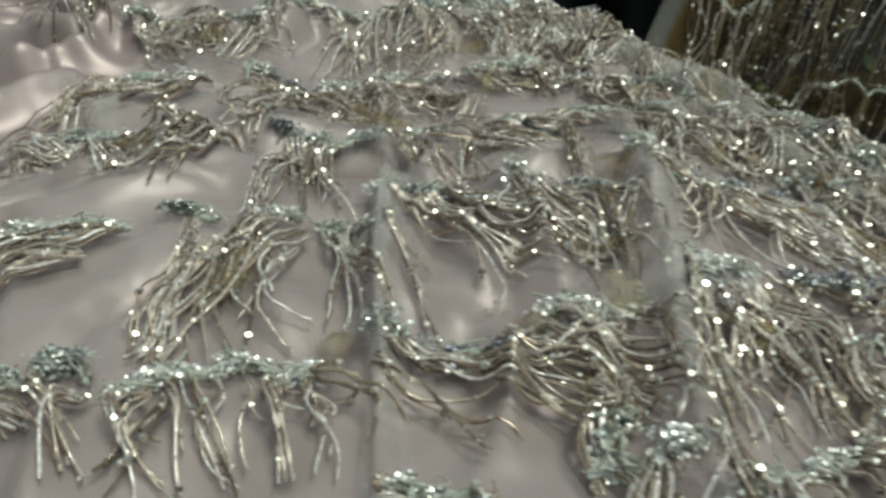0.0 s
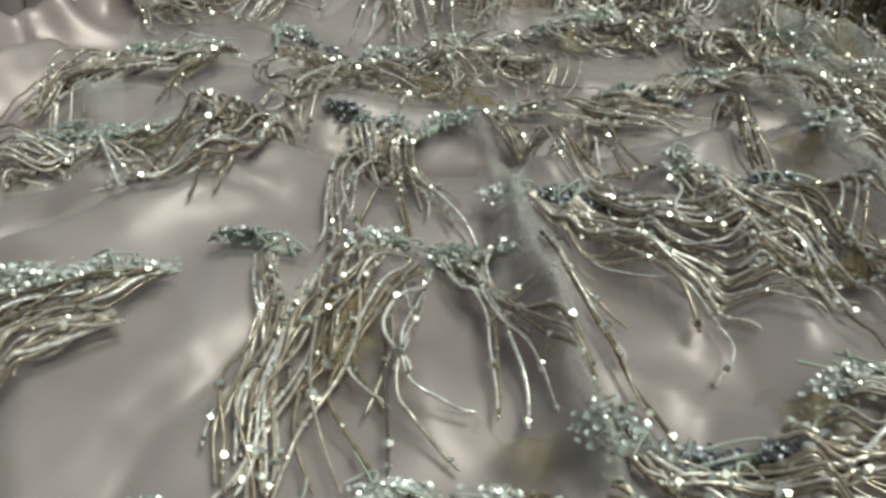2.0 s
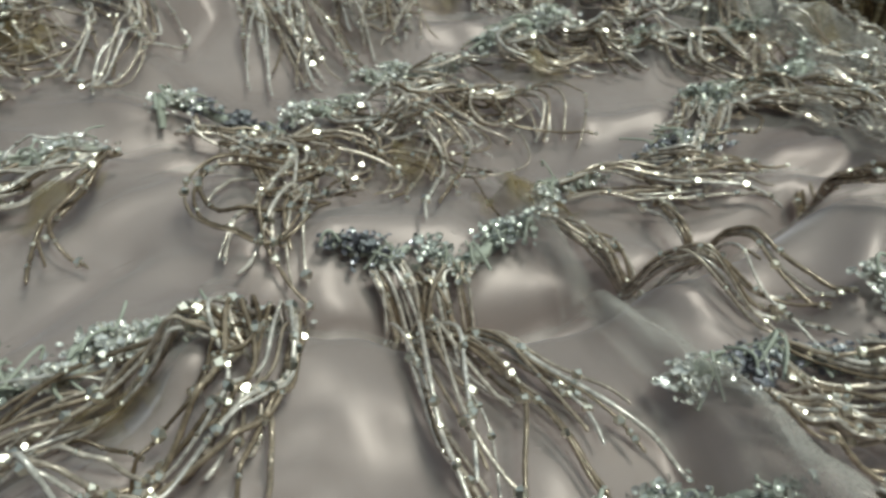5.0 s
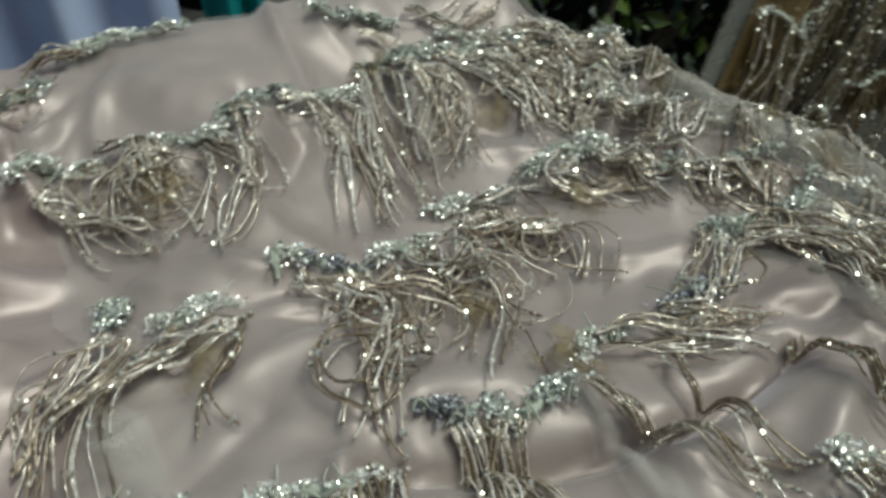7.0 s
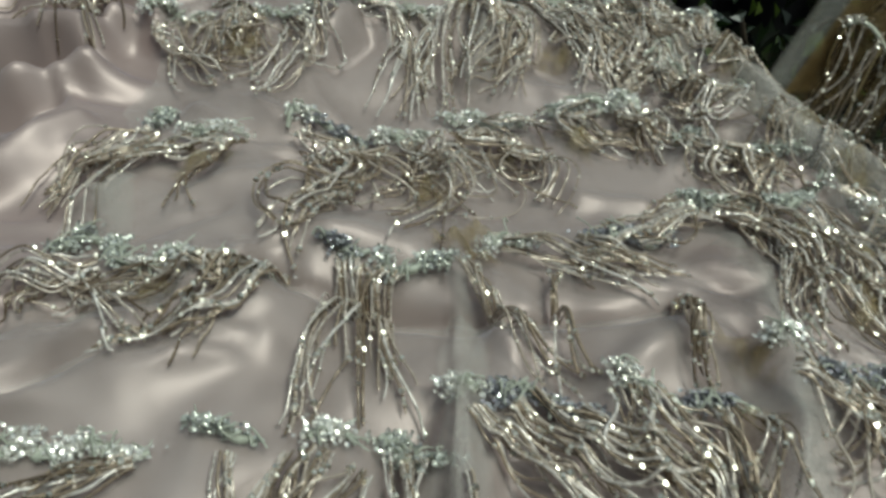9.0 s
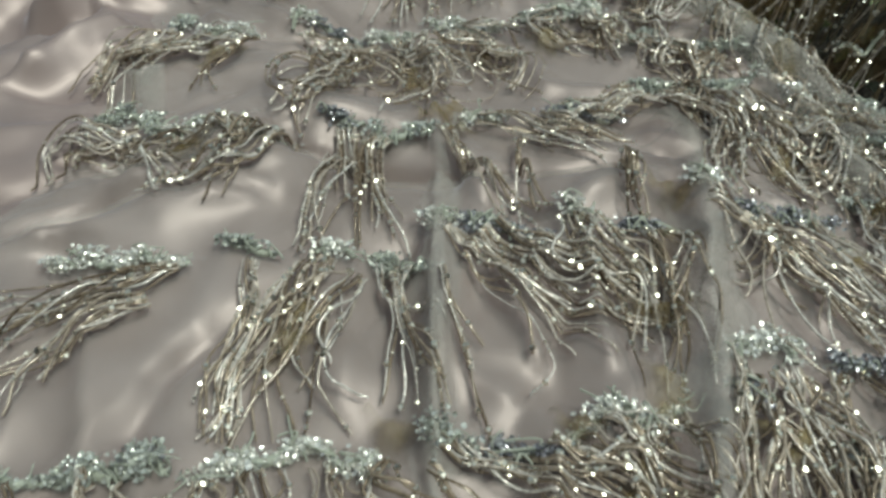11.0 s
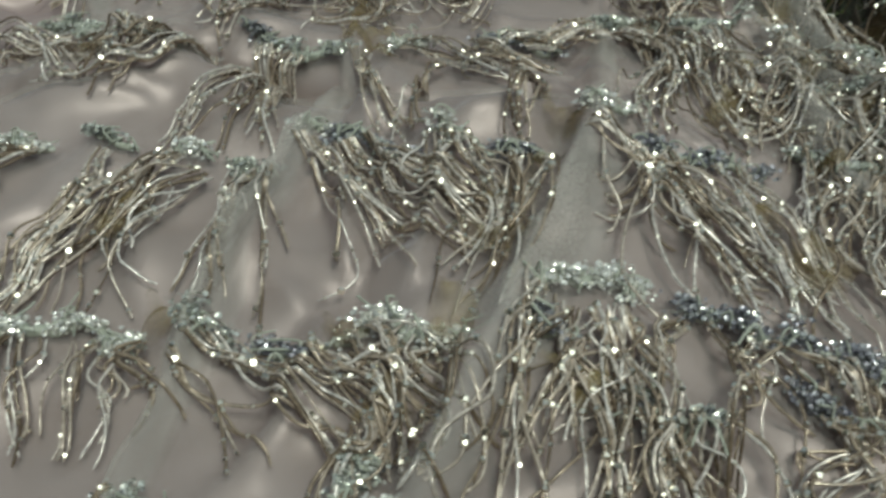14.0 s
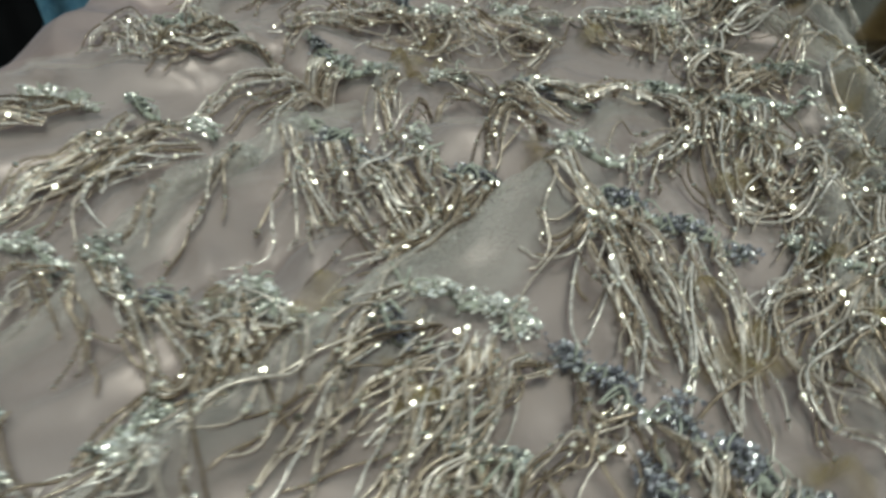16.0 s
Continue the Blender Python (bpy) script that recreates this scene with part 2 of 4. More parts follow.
# standing pleats of the net over it
PLEATS = [
    ([(0.102, 0.415), (0.112, 0.340), (0.106, 0.275), (0.099, 0.215), (0.090, 0.120)], 0.018, 0.0105),
    ([(-0.028, 0.420), (-0.017, 0.334), (-0.013, 0.255), (-0.002, 0.165), (0.004, 0.100)], 0.007, 0.0060),
    ([(-0.040, 0.490), (-0.033, 0.462)], 0.010, 0.010),
    ([(-0.204, 0.408), (-0.182, 0.418)], 0.010, 0.012),
    ([(-0.020, 0.640), (-0.030, 0.560)], 0.012, 0.009),
    ([(0.105, 0.555), (0.170, 0.530), (0.205, 0.495), (0.245, 0.430)], 0.017, 0.013),
    ([(0.150, 0.470), (0.215, 0.400), (0.260, 0.340)], 0.008, 0.010),
    ([(0.120, 0.610), (0.165, 0.575), (0.190, 0.535)], 0.010, 0.009),
    ([(0.165, 0.500), (0.210, 0.450), (0.250, 0.380)], 0.010, 0.008),
    ([(0.190, 0.430), (0.225, 0.360), (0.250, 0.280)], 0.007, 0.008),
    ([(0.090, 0.600), (0.120, 0.640), (0.125, 0.670)], 0.010, 0.008),
]


def lay_z(x, y):
    """The satin as it lies on the table."""
    x, y = np.asarray(x, float), np.asarray(y, float)
    z = 0.0022 * BROAD(x, y) + 0.0020 * MID(x, y) + 0.0030 * np.abs(DRAPE(x, y)) + 0.0004 * FINE(x, y)
    for ends, height, width in FOLDS:
        bold = 1.9 if ends[0][0] < -0.2 and ends[0][1] > 0.42 else 1.25
        z = z + bold * ridge(x, y, ends, height, 0.9 * width, True)
    # loose silk at the back: long soft folds that bend into one another
    loose = (1 - smoothstep(-0.245, -0.195, x)) * smoothstep(0.36, 0.44, y)
    run = (y - 0.30 * x) / 0.040 + 0.55 * TWIST(x, y)
    z = z + loose * 0.0085 * np.sin(2 * np.pi * run) * (0.6 + 0.4 * TWIST(y, x)) + 0.0008 * SILK(x, y)
    # creases that fan out from the gathered middle
    turn, far = np.arctan2(y - 0.46, x + 0.02), np.hypot(x + 0.02, y - 0.46)
    fan = np.abs(np.sin(11 * turn + 1.6 * TWIST(x, y)))
    z = z + 0.0066 * (1 - fan) ** 1.4 * smoothstep(0.05, 0.13, far) * (0.55 + 0.45 * DRAPE(y, x).clip(-1, 1))
    left, back = 1 - smoothstep(-0.15, -0.03, x), smoothstep(0.54, 0.64, y)
    z = z + 0.011 * left + (0.008 * (1 - smoothstep(0.06, 0.13, x)) + 0.020 * left) * back - 0.017 * smoothstep(0.12, 0.23, x)
    z = z - 0.009 * (1 - left) * smoothstep(0.42, 0.46, y) * (1 - back) + 0.030 * smoothstep(0.63, 0.70, y) * (1 - left) * (1 - smoothstep(0.05, 0.12, x))
    return z


EDGES = (((-0.262, 0.294), (-0.941, -0.338)), ((0.198, 0.513), (0.897, 0.442)), ((0.132, 0.642), (0.80, 0.60)), ((-0.10, 0.702), (-0.20, 0.98)), ((0.0, -0.30), (0.0, -1.0)))


def past_edge(x, y):
    """How far a place lies beyond the table's nearest edge."""
    return np.max([(x - px) * nx + (y - py) * ny for (px, py), (nx, ny) in EDGES], axis=0)


def satin_z(x, y):
    x, y = np.asarray(x, float), np.asarray(y, float)
    d = np.clip(past_edge(x + 0.025 * smoothstep(0.42, 0.50, y) * (x > 0), y), 0, None)
    return lay_z(x, y) - np.where(d < 0.02, d * d / 0.02, 0.02 + 3.2 * (d - 0.02)).clip(0, 0.45)


def tulle_z(x, y):
    """The net lies on the satin, and sags beyond it where the satin falls away."""
    x, y = np.asarray(x, float), np.asarray(y, float)
    d = np.clip(past_edge(x, y), 0, None)
    z = lay_z(x, y) - np.where(x > 0, 0.42 * d, 3.2 * d) + 0.003 + 0.0012 * np.abs(MID(y, x)) + 0.0004 * FINE(y, x)
    for ends, height, width in PLEATS:
        z = z + ridge(x, y, ends, height, width)
    return z


def cloth(name, height, x0, x1, y0, y1, step, mat, parent, label, over=9.0):
    xs, ys = np.arange(x0, x1, step), np.arange(y0, y1, step)
    gx, gy = np.meshgrid(xs, ys)
    v = np.stack([gx, gy, height(gx, gy)], -1).reshape(-1, 3)
    keep = (past_edge(gx, gy) + 0.006 * BROAD(gx, gy) < np.where(gy > 0.5, 0.024 if over < 0.1 else over, over)).ravel()
    if over < 0.1:
        keep &= (gx > -0.210 + 0.012 * BROAD(gx, gy) + 0.004 * MID(gx, gy)).ravel()
    faces = [q for q in sheet_faces(len(ys), len(xs)) if keep[q[0]] and keep[q[2]]]
    return mesh_object(name, v.tolist(), faces, [mat], parent, label)


def spline(points, n):
    p = np.asarray(points, float)
    p = np.vstack([2 * p[0] - p[1], p, 2 * p[-1] - p[-2]])
    t = np.linspace(0, len(p) - 3 - 1e-6, n)
    i = t.astype(int)
    f = (t - i)[:, None]
    a, b, c, d = p[i], p[i + 1], p[i + 2], p[i + 3]
    return 0.5 * (2 * b + (c - a) * f + (2 * a - 5 * b + 4 * c - d) * f**2 + (3 * b - a - 3 * c + d) * f**3)


def tube(path, radii, sides=5):
    """A tube along a path: vertices and faces."""
    t = np.gradient(path, axis=0)
    t /= np.linalg.norm(t, axis=1)[:, None] + 1e-12
    up = np.where(np.abs(t[:, 2:3]) > 0.9, [[1.0, 0, 0]], [[0, 0, 1.0]])
    a = np.cross(t, up)
    a /= np.linalg.norm(a, axis=1)[:, None] + 1e-12
    b = np.cross(t, a)
    w = np.linspace(0, 2 * np.pi, sides, endpoint=False)
    ring = a[:, None] * np.cos(w)[None, :, None] + b[:, None] * np.sin(w)[None, :, None]
    v = (path[:, None] + ring * np.asarray(radii)[:, None, None]).reshape(-1, 3)
    i = np.arange(len(path) - 1)[:, None] * sides
    j = np.arange(sides)[None]
    k = (j + 1) % sides
    return v, np.stack([i + j, i + k, i + sides + k, i + sides + j], -1).reshape(-1, 4).tolist()


def ball(at, r, rings=3, sides=5):
    th, ph = np.linspace(0.55, np.pi - 0.55, rings), np.linspace(0, 2 * np.pi, sides, endpoint=False)
    v = np.stack([np.sin(th)[:, None] * np.cos(ph), np.sin(th)[:, None] * np.sin(ph), np.cos(th)[:, None] + 0 * ph], -1).reshape(-1, 3) * r + at
    v = (v - at) @ np.array(Euler(rng.uniform(0, 6.28, 3)).to_matrix()).T + at
    f = []
    for i in range(rings - 1):
        f += [(i * sides + j, (i + 1) * sides + j, (i + 1) * sides + (j + 1) % sides, i * sides + (j + 1) % sides) for j in range(sides)]
    return v, f + [tuple(range(sides)), tuple(range(len(v) - 1, len(v) - 1 - sides, -1))]


def strand(path, parent, thick, thread=None):
    """One string of small beads, with a few larger cut crystals on it."""
    length = np.linalg.norm(np.diff(path, axis=0), axis=1).sum()
    n = max(10, int(length / 0.0013))
    s = np.linspace(0, len(path) - 1, n)
    path = np.stack([np.interp(s, np.arange(len(path)), path[:, k]) for k in range(3)], -1)
    radii = thick * np.where(np.arange(n) % 2, 1.0, 0.84) * rng.uniform(0.90, 1.10, n)
    radii[0], radii[-1] = 0.0003, 0.0002
    v, f = tube(path, radii)
    verts, faces, slots = [v], f, [0] * len(f)
    base = len(v)
    for k in rng.choice(n, max(1, int(length / 0.017)), replace=False):
        bv, bf = ball(path[k] + (0, 0, thick * 0.4), 0.0007 + 0.0011 * rng.uniform() ** 1.6)
        verts.append(bv)
        faces = faces + [tuple(q + base for q in one) for one in bf]
        slots += [1] * len(bf)
        base += len(bv)
    ob = mesh_object("strand", np.vstack(verts).tolist(), faces, [thread or THREAD, CRYSTAL], parent, slots=slots)
    ob.data.polygons.foreach_set("use_smooth", np.array(slots) == 0)
    return ob


gown = tagged(empty("gown_fabric"), "champagne satin under net with beaded fringe, draped over a table", "fabric")


def sequin_cluster(path, many):
    """Small cupped discs, heaped along a path and tilted by chance."""
    verts, faces = [], []
    w = np.linspace(0, 2 * np.pi, 6, endpoint=False)
    wide = 0.0044 + 0.0024 * np.sin(np.arange(len(path)) * rng.uniform(0.25, 0.6) + rng.uniform(0, 6))
    clump = np.clip(0.45 + 0.55 * np.sin(np.arange(len(path)) * rng.uniform(0.45, 0.8) + rng.uniform(0, 6)) + rng.normal(0, 0.15, len(path)), 0.10, 1.0)
    wide, share = wide * (0.55 + 0.65 * clump), clump / clump.sum()
    for k in range(many):
        off, at = rng.uniform(-1, 1), rng.choice(len(path), p=share)
        off = math.copysign(abs(off) ** 1.4, off)
        c = path[at] + np.r_[rng.normal(0, 0.0030), off * wide[at], 0.0048 * clump[at] * (1 - off * off) * rng.uniform(0.3, 1) + 0.0008]
        q = Euler((rng.normal(-0.4 * off, 0.42), rng.normal(0, 0.42), rng.uniform(0, 6.28))).to_matrix()
        r = rng.uniform(0.0006, 0.0013)
        b = len(verts)
        verts.append(tuple(Vector(c) + q @ Vector((0, 0, -0.0003))))
        verts += [tuple(Vector(c) + q @ Vector((r * math.cos(a), r * math.sin(a), 0))) for a in w]
        faces += [(b, b + 1 + j, b + 1 + (j + 1) % 6) for j in range(6)]
    return verts, faces


def trim(tone, line):
    """A sewn-on band of overlapping sequins on a narrow tape."""
    line = np.array(line, float)
    count = max(8, int(np.linalg.norm(np.diff(line, axis=0), axis=1).sum() / 0.002))
    p = spline(line, count)
    p[:, 1] += 0.0022 * np.sin(np.arange(count) * rng.uniform(0.4, 0.7) + rng.uniform(0, 6)) + 0.0012 * np.sin(np.arange(count) * 1.3)
    path = np.c_[p, tulle_z(p[:, 0], p[:, 1]) + 0.001]
    swell = 0.0019 * (0.7 + 0.5 * np.sin(np.linspace(0, np.pi, count)))
    v, f = tube(path, swell, 6)
    for k in range(count // 2):
        c = path[rng.integers(count)] + np.r_[rng.normal(0, 0.002, 2), 0.002]
        a, n = rng.uniform(0, 6.28), 9
        g = np.linspace(-1, 1, n)[:, None]
        loop = c + g * rng.uniform(0.0025, 0.006) * np.array([math.cos(a), math.sin(a), 0]) + (1 - g * g) * np.array([0, 0, rng.uniform(0.001, 0.005)])
        loop += (g**2) * np.r_[rng.normal(0, 0.003, 2), 0]
        lv, lf = tube(loop, np.full(n, rng.uniform(0.0003, 0.0006)), 4)
        f = f + [tuple(q + len(v) for q in one) for one in lf]
        v = np.vstack([v, lv])
    band = mesh_object("sequin_trim", v.tolist(), f, [TAPE], gown, tone + " sequin band" if tone != "mixed" else "silver and shaded sequin band")
    verts, faces = sequin_cluster(path, int(count * 24))
    tagged(mesh_object("sequin_cover", verts, faces, [SEQUIN[tone]], band, smooth=False), kind="stuff")
    return band


def fringe(band, line, root, tip, count, curl):
    """Strands that lie from a band along a line, wide by root and tip, more or less curled."""
    line = np.array(line, float)
    span = np.linalg.norm(np.diff(line, axis=0), axis=1).sum()
    count = round(count * (0.88 if line[0, 1] < 0.27 and line[0, 0] > 0 else 0.98))
    for k in range(count):
        if k == 0 or rng.uniform() < 0.36:
            # a new lock: the strands that follow run along with this one
            u = (k + 0.5) / count * 2 - 1 + rng.normal(0, 0.2)
            stray = rng.uniform() < 0.2
            end = 0.65 * u + rng.normal(0, 1.1 if stray else 0.45)
            amp = (0.0026 + 0.009 * curl) * rng.uniform(0.3, 1.3) * (1.7 if stray else 1.0)
            slow, phase, ripple, start = rng.uniform(2.5, 5.0 + 5 * curl), rng.uniform(0, 6.28), rng.uniform(0.006, 0.012), rng.uniform(0, 6.28)
            rise = rng.uniform(0, 0.008)
        reach = rng.uniform(0.55, 1.12)
        n = 48
        p = spline(line, n)
        p = p[0] + (p - p[0]) * (0.75 + 0.25 * reach) if reach < 1 else p
        p = p[: max(8, int(n * min(1.0, reach)))]
        g = np.linspace(0, 1, len(p))
        t = np.gradient(p, axis=0)
        t /= np.linalg.norm(t, axis=1)[:, None] + 1e-9
        across = np.c_[t[:, 1], -t[:, 0]]
        sway = u * root * (1 - g) + end * tip * g
        sway = sway + amp * np.sin(g * slow + phase + rng.normal(0, 0.12)) * smoothstep(0, 0.4, g)
        sway = sway + rng.uniform(0.0003, 0.0014) * np.sin(g * span / ripple + start + rng.normal(0, 0.4)) * smoothstep(0, 0.2, g)
        sway = sway + rng.normal(0, 0.0011) + rng.normal(0, 0.0028) * g * g
        along = 0.5 * amp * np.sin(g * rng.uniform(3, 7) + rng.uniform(0, 6.28)) * g
        xy = p + across * sway[:, None] + t * along[:, None]
        lift = 0.0012 + (rise + rng.uniform(0, 0.002)) * np.sin(np.pi * np.clip(g * 1.1, 0, 1)) + 0.0025 * (1 - g) ** 3 + rng.uniform(0, 0.0014)
        strand(np.c_[xy, tulle_z(xy[:, 0], xy[:, 1]) + lift], band, rng.uniform(0.00045, 0.00082))


# ---- the place: ground, table, drapes round it ----
FLOOR_Z = -0.78
gx, gy = np.meshgrid(np.linspace(-40, 40, 60), np.linspace(-40, 40, 60))
floor = mesh_object("floor", np.stack([gx, gy, FLOOR_Z + 0 * gx], -1).reshape(-1, 3).tolist(), sheet_faces(60, 60), [CONCRETE])
tagged(floor, "dark stone floor under the table", "floor", kind="structure")


def box(x0, x1, y0, y1, z0, z1):
    return [(x, y, z) for z in (z0, z1) for y in (y0, y1) for x in (x0, x1)], [(0, 2, 3, 1), (4, 5, 7, 6), (0, 1, 5, 4), (2, 6, 7, 3), (0, 4, 6, 2), (1, 3, 7, 5)]


table = tagged(empty("table", (0, 0.2, FLOOR_Z)), "brown wooden table hidden under the draped fabric", "table")
corners = [(-0.03, -0.27), (0.50, -0.27), (0.34, 0.10), (0.16, 0.46), (0.07, 0.60), (-0.33, 0.60), (-0.29, 0.42), (-0.24, 0.27)]
top = len(corners)
verts = [(x, y - 0.2, z - FLOOR_Z) for z in (-0.075, -0.045) for x, y in corners]
faces = [tuple(range(top - 1, -1, -1)), tuple(range(top, 2 * top))] + [(i, (i + 1) % top, top + (i + 1) % top, top + i) for i in range(top)]
mesh_object("tabletop", verts, faces, [WOOD], table, smooth=False)
for x, y in ((0.03, -0.42), (0.42, -0.42), (0.06, 0.34), (-0.26, 0.34)):
    v, f = box(x - 0.025, x + 0.025, y - 0.025, y + 0.025, 0.0, -0.075 - FLOOR_Z)
    mesh_object("leg", v, f, [WOOD], table, smooth=False)


def drape(name, x0, y0, x1, y1, z0, z1, folds, depth, mat, label, category):
    """A hanging cloth with upright folds and thickness."""
    n, m = folds * 12, 24
    s, h = np.meshgrid(np.linspace(0, 1, n), np.linspace(0, 1, m))
    w = depth * np.sin(s * folds * 2 * np.pi + 0.6 * np.sin(5 * s + 2 * h)) * (0.5 + 0.5 * np.sin(9 * s + 1.5 * h) ** 2)
    d = Vector((x1 - x0, y1 - y0, 0)).normalized()
    gx, gy = x0 + (x1 - x0) * s - d.y * w, y0 + (y1 - y0) * s + d.x * w
    v = np.stack([gx, gy, z0 + (z1 - z0) * h], -1).reshape(-1, 3)
    back = v + np.array([-d.y, d.x, 0]) * 0.003
    f = sheet_faces(m, n) + [tuple(reversed(q)) for q in sheet_faces(m, n, n * m)]
    return tagged(mesh_object(name, np.vstack([v, back]).tolist(), f, [mat]), label, category)


# added black sheet that stands in for the darkness beyond the table
drape("added_backdrop", -0.08, 1.62, 1.9, 1.45, FLOOR_Z, 0.12, 13, 0.05, BLACK, "black cloth added as backdrop for the darkness behind the table", "curtain")
# added black cloths all round darken the satin's reflections; tallest behind the camera
for x0, y0, x1, y1 in ((-2.4, -1.3, -2.4, 2.6), (2.4, 2.6, 2.4, -1.3), (2.4, -1.3, -2.4, -1.3), (-2.4, 2.6, 2.4, 2.6)):
    tagged(drape("added_dark_cloth", x0, y0, x1, y1, FLOOR_Z, 1.9 if y0 == y1 == -1.3 else 1.0, 18, 0.06, BLACK, "black cloth added round the table to darken reflections", "curtain"), group="stall curtains")
drape("blue_curtain", -0.66, 1.12, -0.148, 1.10, FLOOR_Z, 0.30, 5, 0.025, PALE_BLUE, "pale blue cloth hanging in soft folds behind the table", "curtain")

# ---- the gown fabric ----
cloth("satin_lining", satin_z, -0.56, 0.66, -0.42, 0.86, 0.0033, SATIN, gown, "glossy champagne satin in soft folds", 0.15)
def pleat(line, width):
    """A second fold of the net along a standing pleat."""
    n = max(8, int(np.linalg.norm(np.diff(np.array(line), axis=0), axis=1).sum() / 0.003))
    p = spline(line, n)
    t = np.gradient(p, axis=0)
    t /= np.linalg.norm(t, axis=1)[:, None]
    u = np.linspace(-1.9, 1.9, 17)
    off = width * u[None] * ((1 + 0.25 * np.sin(np.arange(n) * 0.3)) * (0.12 + 0.88 * np.sin(np.pi * np.linspace(0, 1, n)) ** 0.6))[:, None]
    gx, gy = p[:, 0:1] + t[:, 1:2] * off, p[:, 1:2] - t[:, 0:1] * off
    z = tulle_z(gx, gy) + 0.0016 + 0.004 * np.exp(-((u[None] - 0.4) ** 2) * 3) + 0.0011 * np.sin(6.5 * u[None] + 0.12 * np.arange(n)[:, None]) + 0.0006 * FINE(gx, gy)
    dense = np.sqrt(np.sin(np.pi * np.linspace(0, 1, n)).clip(0, 1))[:, None] * (1 - np.abs(u[None] / 1.9) ** 2.5)
    return frayed(mesh_object("net_pleat", np.stack([gx, gy, z], -1).reshape(-1, 3).tolist(), sheet_faces(n, 17), [TULLE_DOUBLE], gown, "folded double layer of beige net"), dense)


for line, height, width in PLEATS:
    pleat(line, width)
cloth("net_overlay", tulle_z, -0.25, 0.40, 0.02, 0.74, 0.0025, TULLE, gown, "sheer beige net with standing pleats", 0.07)

# each band's tone paints how its stretch catches the light
# bands and fringes, row by row from the near edge
band = trim("mixed", [(-0.163, 0.168), (-0.131, 0.168), (-0.112, 0.174), (-0.1, 0.175)])
fringe(band, [(-0.143, 0.167), (-0.138, 0.147), (-0.134, 0.133)], 0.018, 0.022, 12, 0.3)
fringe(band, [(-0.107, 0.165), (-0.107, 0.149), (-0.101, 0.128)], 0.014, 0.02, 12, 0.4)
band = trim("silver", [(-0.093, 0.177), (-0.081, 0.181), (-0.065, 0.189), (-0.051, 0.194), (-0.03, 0.19)])
fringe(band, [(-0.084, 0.176), (-0.077, 0.154), (-0.069, 0.132)], 0.016, 0.018, 14, 0.2)
fringe(band, [(-0.057, 0.184), (-0.051, 0.161), (-0.042, 0.138)], 0.014, 0.016, 12, 0.2)
fringe(band, [(-0.032, 0.186), (-0.022, 0.167), (-0.013, 0.146)], 0.01, 0.014, 10, 0.6)
band = trim("mixed", [(-0.01, 0.197), (-0.003, 0.196), (0.007, 0.198)])
fringe(band, [(-0.005, 0.192), (0.018, 0.182), (0.05, 0.17), (0.071, 0.153)], 0.008, 0.014, 16, 0.25)
band = trim("shaded", [(0.016, 0.2), (0.025, 0.201), (0.036, 0.196)])
fringe(band, [(0.03, 0.196), (0.044, 0.183), (0.062, 0.177), (0.073, 0.157)], 0.009, 0.014, 12, 0.3)
band = trim("silver", [(0.044, 0.205), (0.057, 0.215), (0.07, 0.214), (0.088, 0.218)])
fringe(band, [(0.053, 0.205), (0.071, 0.197), (0.082, 0.178), (0.085, 0.149)], 0.009, 0.013, 14, 0.4)
fringe(band, [(0.079, 0.215), (0.086, 0.196), (0.087, 0.17), (0.089, 0.148)], 0.01, 0.01, 14, 0.4)
fringe(band, [(0.047, 0.201), (0.065, 0.197), (0.086, 0.202)], 0.006, 0.008, 7, 0.4)
band = trim("silver", [(0.106, 0.241), (0.119, 0.258), (0.137, 0.269), (0.139, 0.254)])
fringe(band, [(0.114, 0.243), (0.115, 0.216), (0.114, 0.194), (0.11, 0.157)], 0.009, 0.014, 18, 0.3)
fringe(band, [(0.131, 0.247), (0.137, 0.222), (0.132, 0.198), (0.125, 0.167)], 0.008, 0.016, 16, 0.5)
band = trim("shaded", [(0.157, 0.259), (0.169, 0.261), (0.182, 0.255), (0.197, 0.261)])
fringe(band, [(0.154, 0.25), (0.157, 0.235), (0.152, 0.216), (0.153, 0.18)], 0.005, 0.01, 12, 0.4)
fringe(band, [(0.173, 0.254), (0.173, 0.238), (0.189, 0.229), (0.186, 0.196)], 0.014, 0.02, 8, 0.7)
fringe(band, [(0.187, 0.25), (0.194, 0.232), (0.211, 0.205)], 0.009, 0.016, 7, 0.5)
band = trim("shaded", [(0.201, 0.26), (0.216, 0.257), (0.229, 0.256), (0.243, 0.253)])
fringe(band, [(0.206, 0.253), (0.214, 0.234), (0.23, 0.214)], 0.01, 0.012, 14, 0.2)
fringe(band, [(0.224, 0.252), (0.235, 0.235), (0.243, 0.212)], 0.01, 0.012, 14, 0.2)
fringe(band, [(0.239, 0.252), (0.252, 0.234), (0.258, 0.21)], 0.01, 0.012, 10, 0.2)
band = trim("silver", [(-0.187, 0.269), (-0.172, 0.273), (-0.148, 0.275), (-0.125, 0.275)])
fringe(band, [(-0.127, 0.27), (-0.154, 0.254), (-0.184, 0.241), (-0.203, 0.228)], 0.004, 0.01, 14, 0.15)
fringe(band, [(-0.142, 0.259), (-0.16, 0.241), (-0.182, 0.223), (-0.196, 0.205)], 0.01, 0.014, 14, 0.2)
fringe(band, [(-0.134, 0.251), (-0.158, 0.229), (-0.163, 0.208)], 0.004, 0.008, 5, 0.3)
band = trim("mixed", [(-0.112, 0.286), (-0.107, 0.29), (-0.097, 0.286), (-0.089, 0.283)])
